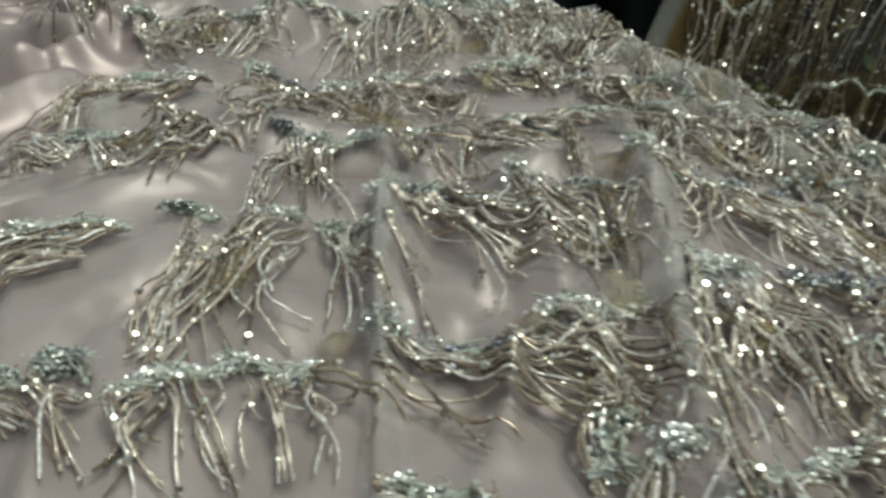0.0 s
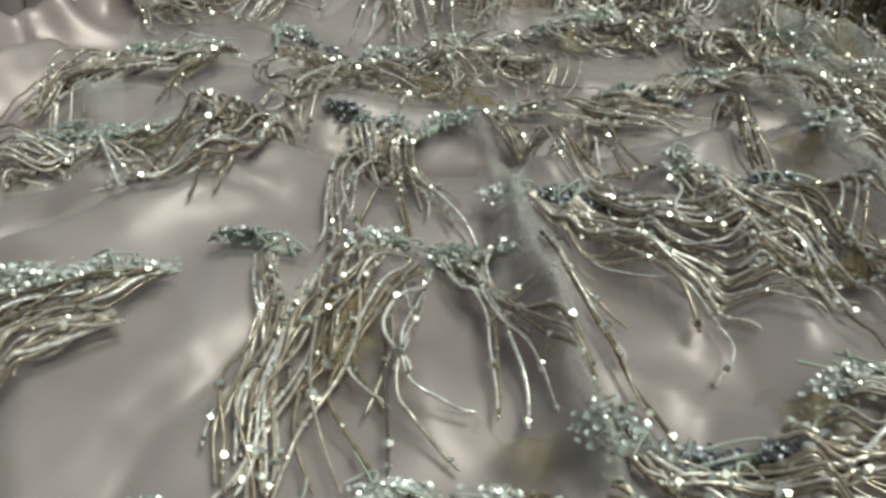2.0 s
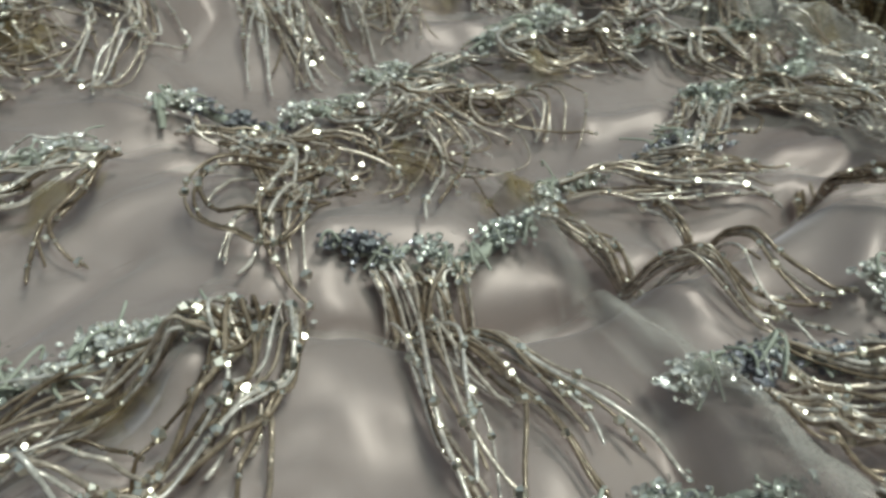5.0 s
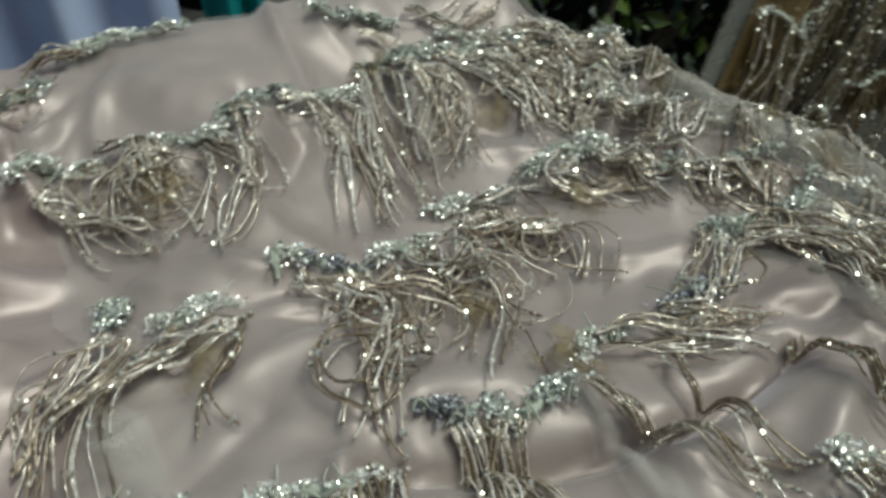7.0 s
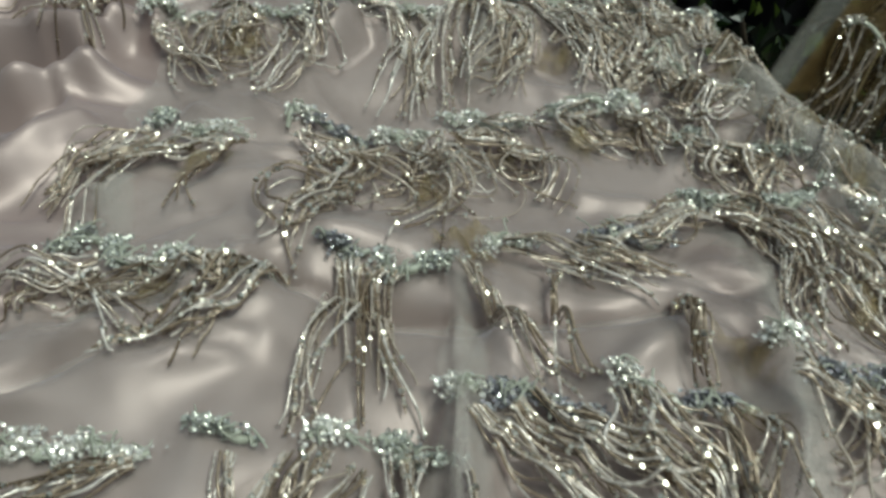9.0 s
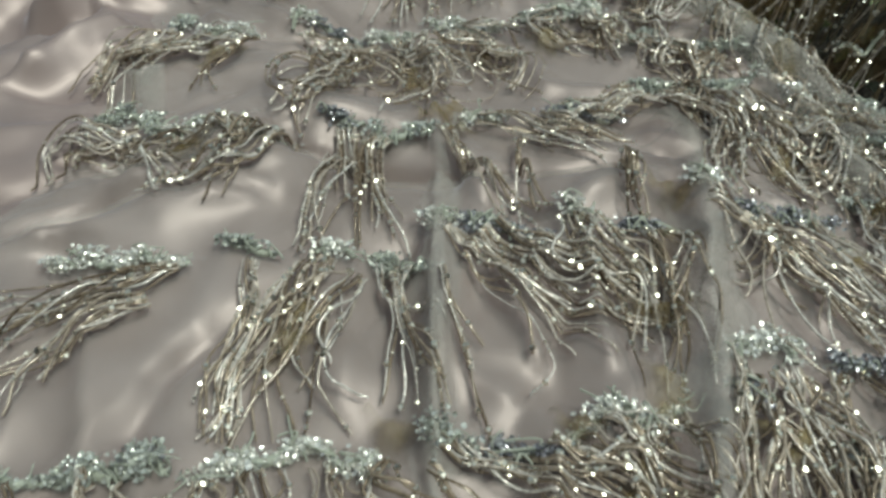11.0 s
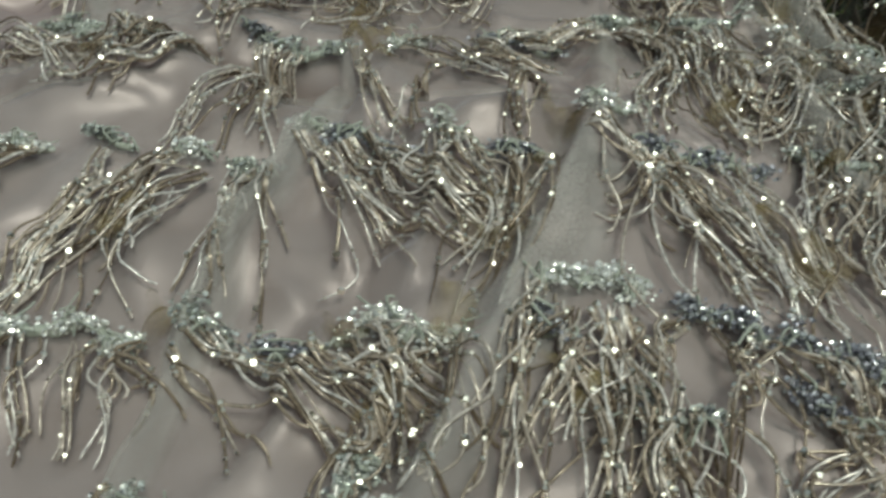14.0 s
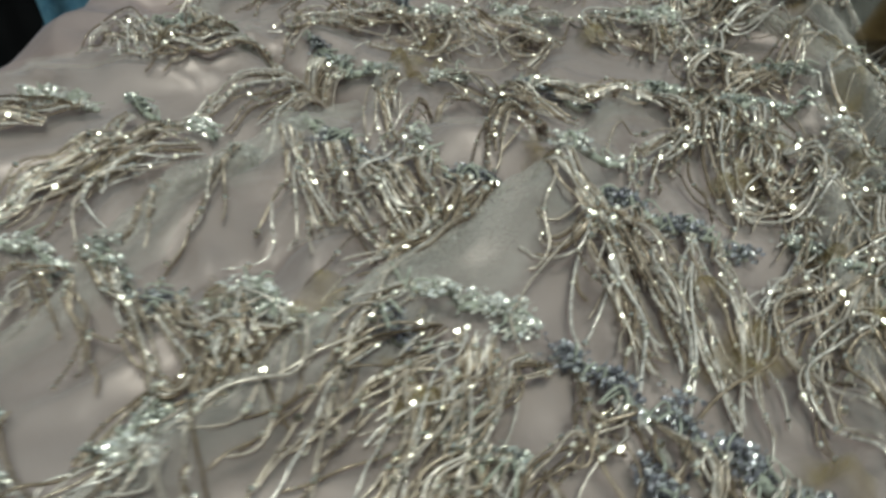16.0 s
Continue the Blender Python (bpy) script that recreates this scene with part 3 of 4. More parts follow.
fringe(band, [(-0.097, 0.277), (-0.092, 0.247), (-0.097, 0.213), (-0.094, 0.191)], 0.004, 0.008, 10, 0.2)
fringe(band, [(-0.079, 0.282), (-0.082, 0.244), (-0.088, 0.216), (-0.089, 0.19)], 0.01, 0.014, 18, 0.3)
band = trim("silver", [(-0.071, 0.289), (-0.063, 0.294), (-0.053, 0.294)])
fringe(band, [(-0.059, 0.282), (-0.066, 0.249), (-0.071, 0.223), (-0.067, 0.194)], 0.012, 0.016, 18, 0.35)
fringe(band, [(-0.048, 0.277), (-0.048, 0.231), (-0.043, 0.216), (-0.036, 0.202)], 0.002, 0.002, 2, 0.1)
band = trim("mixed", [(-0.046, 0.294), (-0.036, 0.295), (-0.019, 0.284)])
fringe(band, [(-0.038, 0.293), (-0.029, 0.261), (-0.017, 0.228), (-0.009, 0.204)], 0.005, 0.007, 16, 0.2)
fringe(band, [(-0.013, 0.273), (-0.003, 0.256), (0.006, 0.232), (0.014, 0.204)], 0.005, 0.004, 4, 0.15)
band = trim("silver", [(-0.022, 0.32), (-0.016, 0.32), (-0.007, 0.318)])
fringe(band, [(-0.012, 0.303), (0.01, 0.286), (0.031, 0.264), (0.058, 0.235)], 0.005, 0.008, 10, 0.2)
fringe(band, [(-0.004, 0.294), (0.028, 0.247), (0.037, 0.235), (0.033, 0.217)], 0.002, 0.002, 2, 0.1)
band = trim("shaded", [(-0.004, 0.32), (0.008, 0.32), (0.023, 0.317), (0.035, 0.312)])
fringe(band, [(0.004, 0.313), (0.025, 0.297), (0.048, 0.278), (0.082, 0.274)], 0.01, 0.012, 18, 0.2)
fringe(band, [(0.026, 0.311), (0.044, 0.295), (0.063, 0.292), (0.089, 0.286)], 0.008, 0.012, 14, 0.3)
band = trim("silver", [(0.043, 0.328), (0.048, 0.326), (0.054, 0.323)])
fringe(band, [(0.053, 0.321), (0.065, 0.304), (0.082, 0.291), (0.093, 0.257)], 0.006, 0.009, 14, 0.25)
fringe(band, [(0.045, 0.322), (0.052, 0.297), (0.066, 0.282), (0.081, 0.256)], 0.006, 0.009, 9, 0.3)
band = trim("shaded", [(0.063, 0.32), (0.075, 0.321), (0.092, 0.324)])
fringe(band, [(0.081, 0.318), (0.087, 0.297), (0.088, 0.262), (0.088, 0.226)], 0.01, 0.011, 20, 0.4)
band = trim("silver", [(0.104, 0.35), (0.109, 0.354), (0.124, 0.369)])
fringe(band, [(0.11, 0.337), (0.131, 0.328), (0.154, 0.309), (0.188, 0.275)], 0.006, 0.009, 16, 0.15)
fringe(band, [(0.116, 0.336), (0.132, 0.306), (0.123, 0.289)], 0.004, 0.008, 8, 0.5)
band = trim("shaded", [(0.128, 0.346), (0.148, 0.352), (0.167, 0.356), (0.186, 0.361)])
fringe(band, [(0.138, 0.341), (0.158, 0.321), (0.182, 0.302), (0.21, 0.282)], 0.008, 0.012, 18, 0.2)
fringe(band, [(0.167, 0.353), (0.184, 0.322), (0.203, 0.294), (0.216, 0.264)], 0.009, 0.012, 16, 0.2)
fringe(band, [(0.151, 0.344), (0.14, 0.311), (0.163, 0.28), (0.184, 0.26)], 0.008, 0.012, 10, 0.5)
band = trim("mixed", [(0.228, 0.394), (0.245, 0.379), (0.261, 0.361)])
fringe(band, [(0.235, 0.382), (0.23, 0.344), (0.244, 0.313)], 0.01, 0.016, 10, 0.6)
fringe(band, [(0.209, 0.393), (0.222, 0.35), (0.239, 0.318)], 0.012, 0.016, 10, 0.5)
band = trim("mixed", [(-0.207, 0.373), (-0.201, 0.385), (-0.189, 0.387), (-0.168, 0.367)])
fringe(band, [(-0.182, 0.367), (-0.201, 0.355), (-0.218, 0.343), (-0.221, 0.325)], 0.006, 0.008, 14, 0.3)
fringe(band, [(-0.191, 0.364), (-0.151, 0.329), (-0.139, 0.32)], 0.006, 0.008, 5, 0.3)
band = trim("silver", [(-0.161, 0.365), (-0.149, 0.374), (-0.122, 0.367), (-0.104, 0.382)])
fringe(band, [(-0.117, 0.353), (-0.151, 0.357), (-0.188, 0.353), (-0.214, 0.345)], 0.006, 0.012, 16, 0.2)
fringe(band, [(-0.107, 0.38), (-0.118, 0.338), (-0.141, 0.324), (-0.166, 0.319)], 0.005, 0.008, 14, 0.2)
fringe(band, [(-0.105, 0.355), (-0.119, 0.332), (-0.13, 0.31)], 0.004, 0.004, 3, 0.1)
band = trim("shaded", [(-0.088, 0.392), (-0.079, 0.395), (-0.065, 0.391)])
fringe(band, [(-0.076, 0.387), (-0.072, 0.359), (-0.079, 0.32), (-0.079, 0.292)], 0.005, 0.007, 12, 0.2)
fringe(band, [(-0.066, 0.386), (-0.064, 0.372), (-0.052, 0.329), (-0.045, 0.299)], 0.005, 0.005, 9, 0.15)
fringe(band, [(-0.053, 0.386), (-0.058, 0.374), (-0.046, 0.324), (-0.037, 0.301)], 0.006, 0.005, 9, 0.25)
band = trim("mixed", [(-0.06, 0.391), (-0.046, 0.388), (-0.027, 0.391)])
fringe(band, [(-0.021, 0.391), (-0.008, 0.371), (0.011, 0.342), (0.028, 0.321)], 0.005, 0.005, 12, 0.2)
fringe(band, [(0.021, 0.398), (0.02, 0.376), (0.023, 0.341), (0.028, 0.322)], 0.003, 0.004, 5, 0.3)
band = trim("silver", [(-0.012, 0.411), (-0.005, 0.419), (0.009, 0.416)])
fringe(band, [(-0.004, 0.412), (0.023, 0.407), (0.05, 0.393), (0.069, 0.39)], 0.006, 0.009, 14, 0.2)
band = trim("shaded", [(0.033, 0.422), (0.046, 0.425), (0.061, 0.426), (0.078, 0.436)])
fringe(band, [(0.029, 0.417), (0.052, 0.407), (0.082, 0.41)], 0.007, 0.008, 12, 0.2)
fringe(band, [(0.061, 0.421), (0.088, 0.445), (0.113, 0.455)], 0.006, 0.008, 10, 0.2)
fringe(band, [(0.075, 0.389), (0.079, 0.345), (0.082, 0.328)], 0.005, 0.007, 10, 0.2)
band = trim("silver", [(0.087, 0.46), (0.101, 0.468), (0.113, 0.468), (0.125, 0.464)])
fringe(band, [(0.103, 0.46), (0.126, 0.446), (0.136, 0.415), (0.137, 0.378)], 0.008, 0.008, 18, 0.2)
fringe(band, [(0.127, 0.458), (0.136, 0.419), (0.129, 0.379), (0.137, 0.36)], 0.006, 0.01, 14, 0.4)
fringe(band, [(0.12, 0.461), (0.147, 0.435), (0.159, 0.4), (0.182, 0.373)], 0.008, 0.012, 18, 0.3)
band = trim("mixed", [(0.13, 0.47), (0.147, 0.47), (0.168, 0.495)])
fringe(band, [(0.15, 0.465), (0.17, 0.427), (0.169, 0.397), (0.187, 0.385)], 0.01, 0.016, 16, 0.6)
fringe(band, [(0.176, 0.488), (0.201, 0.455), (0.198, 0.41), (0.214, 0.392)], 0.012, 0.016, 12, 0.7)
band = trim("mixed", [(-0.196, 0.473), (-0.199, 0.491), (-0.192, 0.483)])
fringe(band, [(-0.194, 0.467), (-0.211, 0.449), (-0.23, 0.434), (-0.234, 0.402)], 0.008, 0.012, 16, 0.4)
band = trim("silver", [(-0.177, 0.465), (-0.163, 0.47), (-0.145, 0.475)])
fringe(band, [(-0.17, 0.461), (-0.195, 0.451), (-0.224, 0.438), (-0.236, 0.415)], 0.008, 0.012, 16, 0.3)
fringe(band, [(-0.146, 0.458), (-0.172, 0.447), (-0.2, 0.434), (-0.201, 0.386)], 0.007, 0.009, 10, 0.5)
fringe(band, [(-0.141, 0.46), (-0.154, 0.441), (-0.166, 0.425), (-0.16, 0.405)], 0.004, 0.006, 5, 0.4)
band = trim("silver", [(-0.126, 0.487), (-0.123, 0.496), (-0.117, 0.492)])
fringe(band, [(-0.118, 0.485), (-0.101, 0.465), (-0.086, 0.454)], 0.005, 0.008, 8, 0.5)
band = trim("shaded", [(-0.113, 0.491), (-0.099, 0.494), (-0.083, 0.495)])
fringe(band, [(-0.101, 0.486), (-0.087, 0.458), (-0.098, 0.425), (-0.103, 0.388)], 0.009, 0.009, 14, 1)
fringe(band, [(-0.09, 0.489), (-0.087, 0.442), (-0.097, 0.415), (-0.083, 0.404)], 0.01, 0.014, 12, 1.4)
band = trim("silver", [(-0.079, 0.496), (-0.064, 0.498), (-0.05, 0.501)])
fringe(band, [(-0.066, 0.49), (-0.042, 0.467), (-0.039, 0.448), (-0.046, 0.399)], 0.01, 0.008, 14, 0.7)
fringe(band, [(-0.055, 0.494), (-0.031, 0.47), (-0.036, 0.454)], 0.008, 0.014, 10, 1.2)
fringe(band, [(-0.078, 0.486), (-0.067, 0.461), (-0.057, 0.428)], 0.007, 0.009, 8, 0.9)
band = trim("silver", [(-0.042, 0.52), (-0.031, 0.526), (-0.015, 0.526), (0.003, 0.529)])
fringe(band, [(-0.024, 0.514), (0.0, 0.507), (0.029, 0.499)], 0.008, 0.01, 14, 0.3)
fringe(band, [(-0.012, 0.514), (-0.001, 0.489), (0.015, 0.469), (0.021, 0.446)], 0.006, 0.01, 12, 0.6)
fringe(band, [(-0.031, 0.514), (-0.013, 0.492), (0.011, 0.486)], 0.008, 0.012, 10, 0.9)
band = trim("mixed", [(0.02, 0.536), (0.028, 0.549), (0.037, 0.545)])
fringe(band, [(0.026, 0.529), (0.046, 0.513), (0.083, 0.504)], 0.008, 0.008, 16, 0.2)
band = trim("silver", [(0.046, 0.544), (0.062, 0.55), (0.076, 0.548)])
fringe(band, [(0.058, 0.538), (0.074, 0.52), (0.09, 0.508)], 0.008, 0.01, 16, 0.3)
fringe(band, [(0.076, 0.546), (0.094, 0.524), (0.104, 0.491)], 0.008, 0.012, 12, 0.5)
band = trim("mixed", [(0.09, 0.522), (0.105, 0.522), (0.119, 0.511)])
fringe(band, [(0.098, 0.518), (0.11, 0.493), (0.134, 0.487)], 0.009, 0.012, 14, 0.6)
fringe(band, [(0.119, 0.509), (0.139, 0.504), (0.164, 0.501)], 0.008, 0.012, 10, 0.6)
band = trim("mixed", [(-0.278, 0.605), (-0.27, 0.608), (-0.262, 0.61)])
fringe(band, [(-0.271, 0.605), (-0.284, 0.587), (-0.321, 0.593), (-0.351, 0.583)], 0.006, 0.01, 10, 0.3)
fringe(band, [(-0.272, 0.605), (-0.277, 0.579), (-0.282, 0.536)], 0.005, 0.009, 7, 0.4)
fringe(band, [(-0.269, 0.606), (-0.253, 0.559), (-0.244, 0.517)], 0.004, 0.008, 6, 0.4)
band = trim("silver", [(-0.235, 0.57), (-0.22, 0.577), (-0.198, 0.58)])
fringe(band, [(-0.222, 0.563), (-0.213, 0.552), (-0.187, 0.527), (-0.173, 0.521)], 0.006, 0.009, 14, 0.6)
fringe(band, [(-0.205, 0.579), (-0.176, 0.553), (-0.151, 0.539)], 0.012, 0.016, 16, 1.2)
band = trim("silver", [(-0.181, 0.58), (-0.165, 0.586), (-0.133, 0.578)])
fringe(band, [(-0.144, 0.577), (-0.13, 0.554), (-0.137, 0.531), (-0.152, 0.503)], 0.008, 0.01, 14, 0.6)
fringe(band, [(-0.165, 0.58), (-0.183, 0.557), (-0.165, 0.531)], 0.012, 0.016, 16, 1.2)
band = trim("mixed", [(-0.132, 0.589), (-0.121, 0.588), (-0.104, 0.614), (-0.093, 0.602)])
fringe(band, [(-0.103, 0.6), (-0.079, 0.596), (-0.064, 0.576), (-0.065, 0.516)], 0.006, 0.007, 16, 0.2)
fringe(band, [(-0.117, 0.581), (-0.129, 0.571), (-0.14, 0.555)], 0.005, 0.009, 6, 0.4)
band = trim("silver", [(-0.088, 0.601), (-0.073, 0.616), (-0.056, 0.622)])
fringe(band, [(-0.07, 0.612), (-0.061, 0.577), (-0.058, 0.543), (-0.074, 0.515)], 0.005, 0.008, 14, 0.3)
fringe(band, [(-0.078, 0.584), (-0.08, 0.555), (-0.086, 0.515)], 0.004, 0.004, 4, 0.2)
band = trim("mixed", [(-0.05, 0.644), (-0.031, 0.649), (-0.014, 0.639)])
fringe(band, [(-0.046, 0.641), (-0.048, 0.594), (-0.047, 0.556), (-0.046, 0.524)], 0.006, 0.008, 12, 0.3)
fringe(band, [(-0.021, 0.625), (-0.001, 0.613), (0.001, 0.591), (-0.024, 0.552)], 0.007, 0.009, 12, 0.4)
fringe(band, [(-0.038, 0.641), (-0.031, 0.599), (-0.037, 0.557)], 0.006, 0.009, 9, 0.5)
band = trim("silver", [(-0.006, 0.655), (0.017, 0.653), (0.035, 0.65)])
fringe(band, [(0.021, 0.65), (0.044, 0.618), (0.06, 0.598), (0.069, 0.567)], 0.007, 0.009, 16, 0.3)
fringe(band, [(0.006, 0.648), (0.036, 0.614), (0.062, 0.578)], 0.006, 0.009, 12, 0.3)
band = trim("silver", [(0.083, 0.603), (0.094, 0.586), (0.102, 0.565)])
fringe(band, [(0.09, 0.582), (0.1, 0.554), (0.133, 0.576)], 0.008, 0.014, 14, 0.7)
fringe(band, [(0.086, 0.597), (0.065, 0.576), (0.071, 0.54)], 0.008, 0.012, 12, 0.5)
band = trim("mixed", [(0.05, 0.656), (0.078, 0.648), (0.098, 0.639)])
fringe(band, [(0.061, 0.653), (0.082, 0.623), (0.092, 0.592)], 0.01, 0.014, 18, 0.5)
fringe(band, [(0.088, 0.644), (0.115, 0.625), (0.136, 0.594)], 0.008, 0.01, 18, 0.5)
band = trim("mixed", [(-0.027, 0.643), (-0.019, 0.635), (-0.0, 0.661)])
fringe(band, [(-0.016, 0.632), (-0.002, 0.611), (-0.016, 0.558)], 0.008, 0.01, 14, 0.4)
fringe(band, [(-0.024, 0.631), (-0.021, 0.595), (-0.026, 0.55)], 0.007, 0.009, 10, 0.3)
band = trim("silver", [(0.011, 0.663), (0.03, 0.661), (0.049, 0.651)])
fringe(band, [(0.032, 0.657), (0.054, 0.634), (0.057, 0.594), (0.069, 0.579)], 0.007, 0.01, 16, 0.4)
fringe(band, [(0.042, 0.651), (0.061, 0.632), (0.098, 0.603)], 0.008, 0.012, 14, 0.6)
band = trim("mixed", [(-0.254, 0.629), (-0.233, 0.632), (-0.216, 0.647)])
fringe(band, [(-0.227, 0.636), (-0.237, 0.623), (-0.255, 0.618)], 0.008, 0.012, 8, 0.3)
band = trim("silver", [(-0.211, 0.667), (-0.186, 0.679), (-0.144, 0.678)])
fringe(band, [(-0.199, 0.673), (-0.217, 0.67), (-0.234, 0.663)], 0.008, 0.01, 10, 0.3)
band = trim("silver", [(0.018, 0.105), (0.03, 0.112), (0.044, 0.116), (0.057, 0.118)])
fringe(band, [(0.034, 0.11), (0.043, 0.097), (0.049, 0.086)], 0.014, 0.018, 12, 0.4)
band = trim("mixed", [(0.105, 0.14), (0.111, 0.148), (0.124, 0.148)])
fringe(band, [(0.115, 0.145), (0.12, 0.128), (0.123, 0.116)], 0.012, 0.014, 10, 0.4)
band = trim("silver", [(0.128, 0.149), (0.135, 0.156), (0.143, 0.16)])
fringe(band, [(0.136, 0.153), (0.14, 0.136), (0.143, 0.125)], 0.012, 0.014, 10, 0.4)
fringe(band, [(0.143, 0.16), (0.153, 0.151), (0.163, 0.136)], 0.008, 0.012, 8, 0.5)
band = trim("mixed", [(0.072, 0.167), (0.067, 0.155), (0.064, 0.143)])
fringe(band, [(0.063, 0.18), (0.073, 0.168), (0.066, 0.156), (0.062, 0.138)], 0.005, 0.007, 12, 0.5)
fringe(band, [(0.061, 0.198), (0.076, 0.189), (0.085, 0.167), (0.079, 0.16)], 0.006, 0.008, 8, 0.4)
band = trim("shaded", [(0.106, 0.226), (0.112, 0.229), (0.119, 0.234)])
fringe(band, [(0.112, 0.227), (0.117, 0.205), (0.117, 0.184), (0.116, 0.158)], 0.008, 0.01, 14, 0.4)
fringe(band, [(0.135, 0.243), (0.149, 0.211), (0.149, 0.188), (0.158, 0.16)], 0.005, 0.008, 16, 0.4)
fringe(band, [(0.12, 0.231), (0.127, 0.21), (0.13, 0.185), (0.139, 0.152)], 0.007, 0.01, 10, 0.4)
band = trim("mixed", [(0.223, 0.476), (0.232, 0.458), (0.255, 0.423)])
fringe(band, [(0.229, 0.457), (0.248, 0.397), (0.266, 0.356)], 0.008, 0.014, 9, 0.7)
band = trim("mixed", [(0.245, 0.395), (0.258, 0.394), (0.273, 0.395)])
fringe(band, [(0.256, 0.389), (0.266, 0.363), (0.281, 0.334)], 0.01, 0.016, 10, 0.7)
fringe(band, [(0.224, 0.573), (0.243, 0.526), (0.263, 0.513)], 0.014, 0.018, 12, 1.2)
band = trim("mixed", [(0.198, 0.381), (0.212, 0.373), (0.229, 0.361)])
fringe(band, [(0.207, 0.377), (0.204, 0.331), (0.213, 0.29)], 0.012, 0.014, 12, 0.5)
fringe(band, [(0.224, 0.361), (0.216, 0.32), (0.222, 0.288), (0.237, 0.26)], 0.01, 0.012, 12, 0.4)
band = trim("silver", [(0.141, 0.445), (0.156, 0.446), (0.172, 0.44)])
fringe(band, [(0.157, 0.444), (0.16, 0.399), (0.183, 0.371)], 0.014, 0.018, 16, 0.6)
fringe(band, [(0.175, 0.434), (0.192, 0.416), (0.188, 0.371)], 0.01, 0.016, 14, 0.8)
fringe(band, [(0.148, 0.326), (0.165, 0.301), (0.183, 0.284), (0.207, 0.264)], 0.012, 0.016, 14, 0.4)
band = trim("silver", [(0.104, 0.586), (0.116, 0.578), (0.137, 0.577)])
fringe(band, [(0.123, 0.629), (0.141, 0.614), (0.143, 0.594)], 0.006, 0.009, 9, 0.8)
fringe(band, [(0.101, 0.563), (0.116, 0.542), (0.129, 0.528)], 0.01, 0.014, 12, 1)
band = trim("mixed", [(0.127, 0.516), (0.145, 0.519), (0.161, 0.513)])
fringe(band, [(0.136, 0.514), (0.137, 0.487), (0.146, 0.465)], 0.009, 0.012, 10, 0.7)
fringe(band, [(0.109, 0.516), (0.122, 0.496), (0.145, 0.492)], 0.009, 0.012, 12, 0.8)
band = trim("mixed", [(0.092, 0.474), (0.11, 0.47), (0.136, 0.474)])
fringe(band, [(0.11, 0.467), (0.126, 0.456), (0.131, 0.421)], 0.009, 0.012, 18, 0.3)
fringe(band, [(0.091, 0.467), (0.059, 0.426), (0.038, 0.403)], 0.009, 0.012, 10, 0.4)
band = trim("silver", [(0.086, 0.617), (0.096, 0.598), (0.098, 0.58)])
fringe(band, [(0.087, 0.65), (0.1, 0.624), (0.126, 0.605)], 0.008, 0.01, 14, 0.7)
fringe(band, [(0.091, 0.612), (0.093, 0.577), (0.118, 0.561)], 0.008, 0.012, 14, 0.8)
fringe(band, [(0.06, 0.66), (0.085, 0.643), (0.091, 0.612)], 0.008, 0.01, 12, 0.6)
band = trim("mixed", [(-0.066, 0.683), (-0.039, 0.677), (-0.018, 0.675)])
fringe(band, [(-0.009, 0.681), (0.025, 0.67), (0.056, 0.668)], 0.006, 0.01, 12, 0.6)
fringe(band, [(-0.042, 0.662), (-0.021, 0.664), (0.008, 0.664)], 0.006, 0.01, 8, 0.6)
band = trim("silver", [(0.03, 0.548), (0.048, 0.551), (0.07, 0.544)])
fringe(band, [(0.043, 0.547), (0.025, 0.522), (0.057, 0.504)], 0.009, 0.01, 12, 0.3)
fringe(band, [(0.068, 0.541), (0.08, 0.516), (0.103, 0.498)], 0.008, 0.01, 12, 0.5)

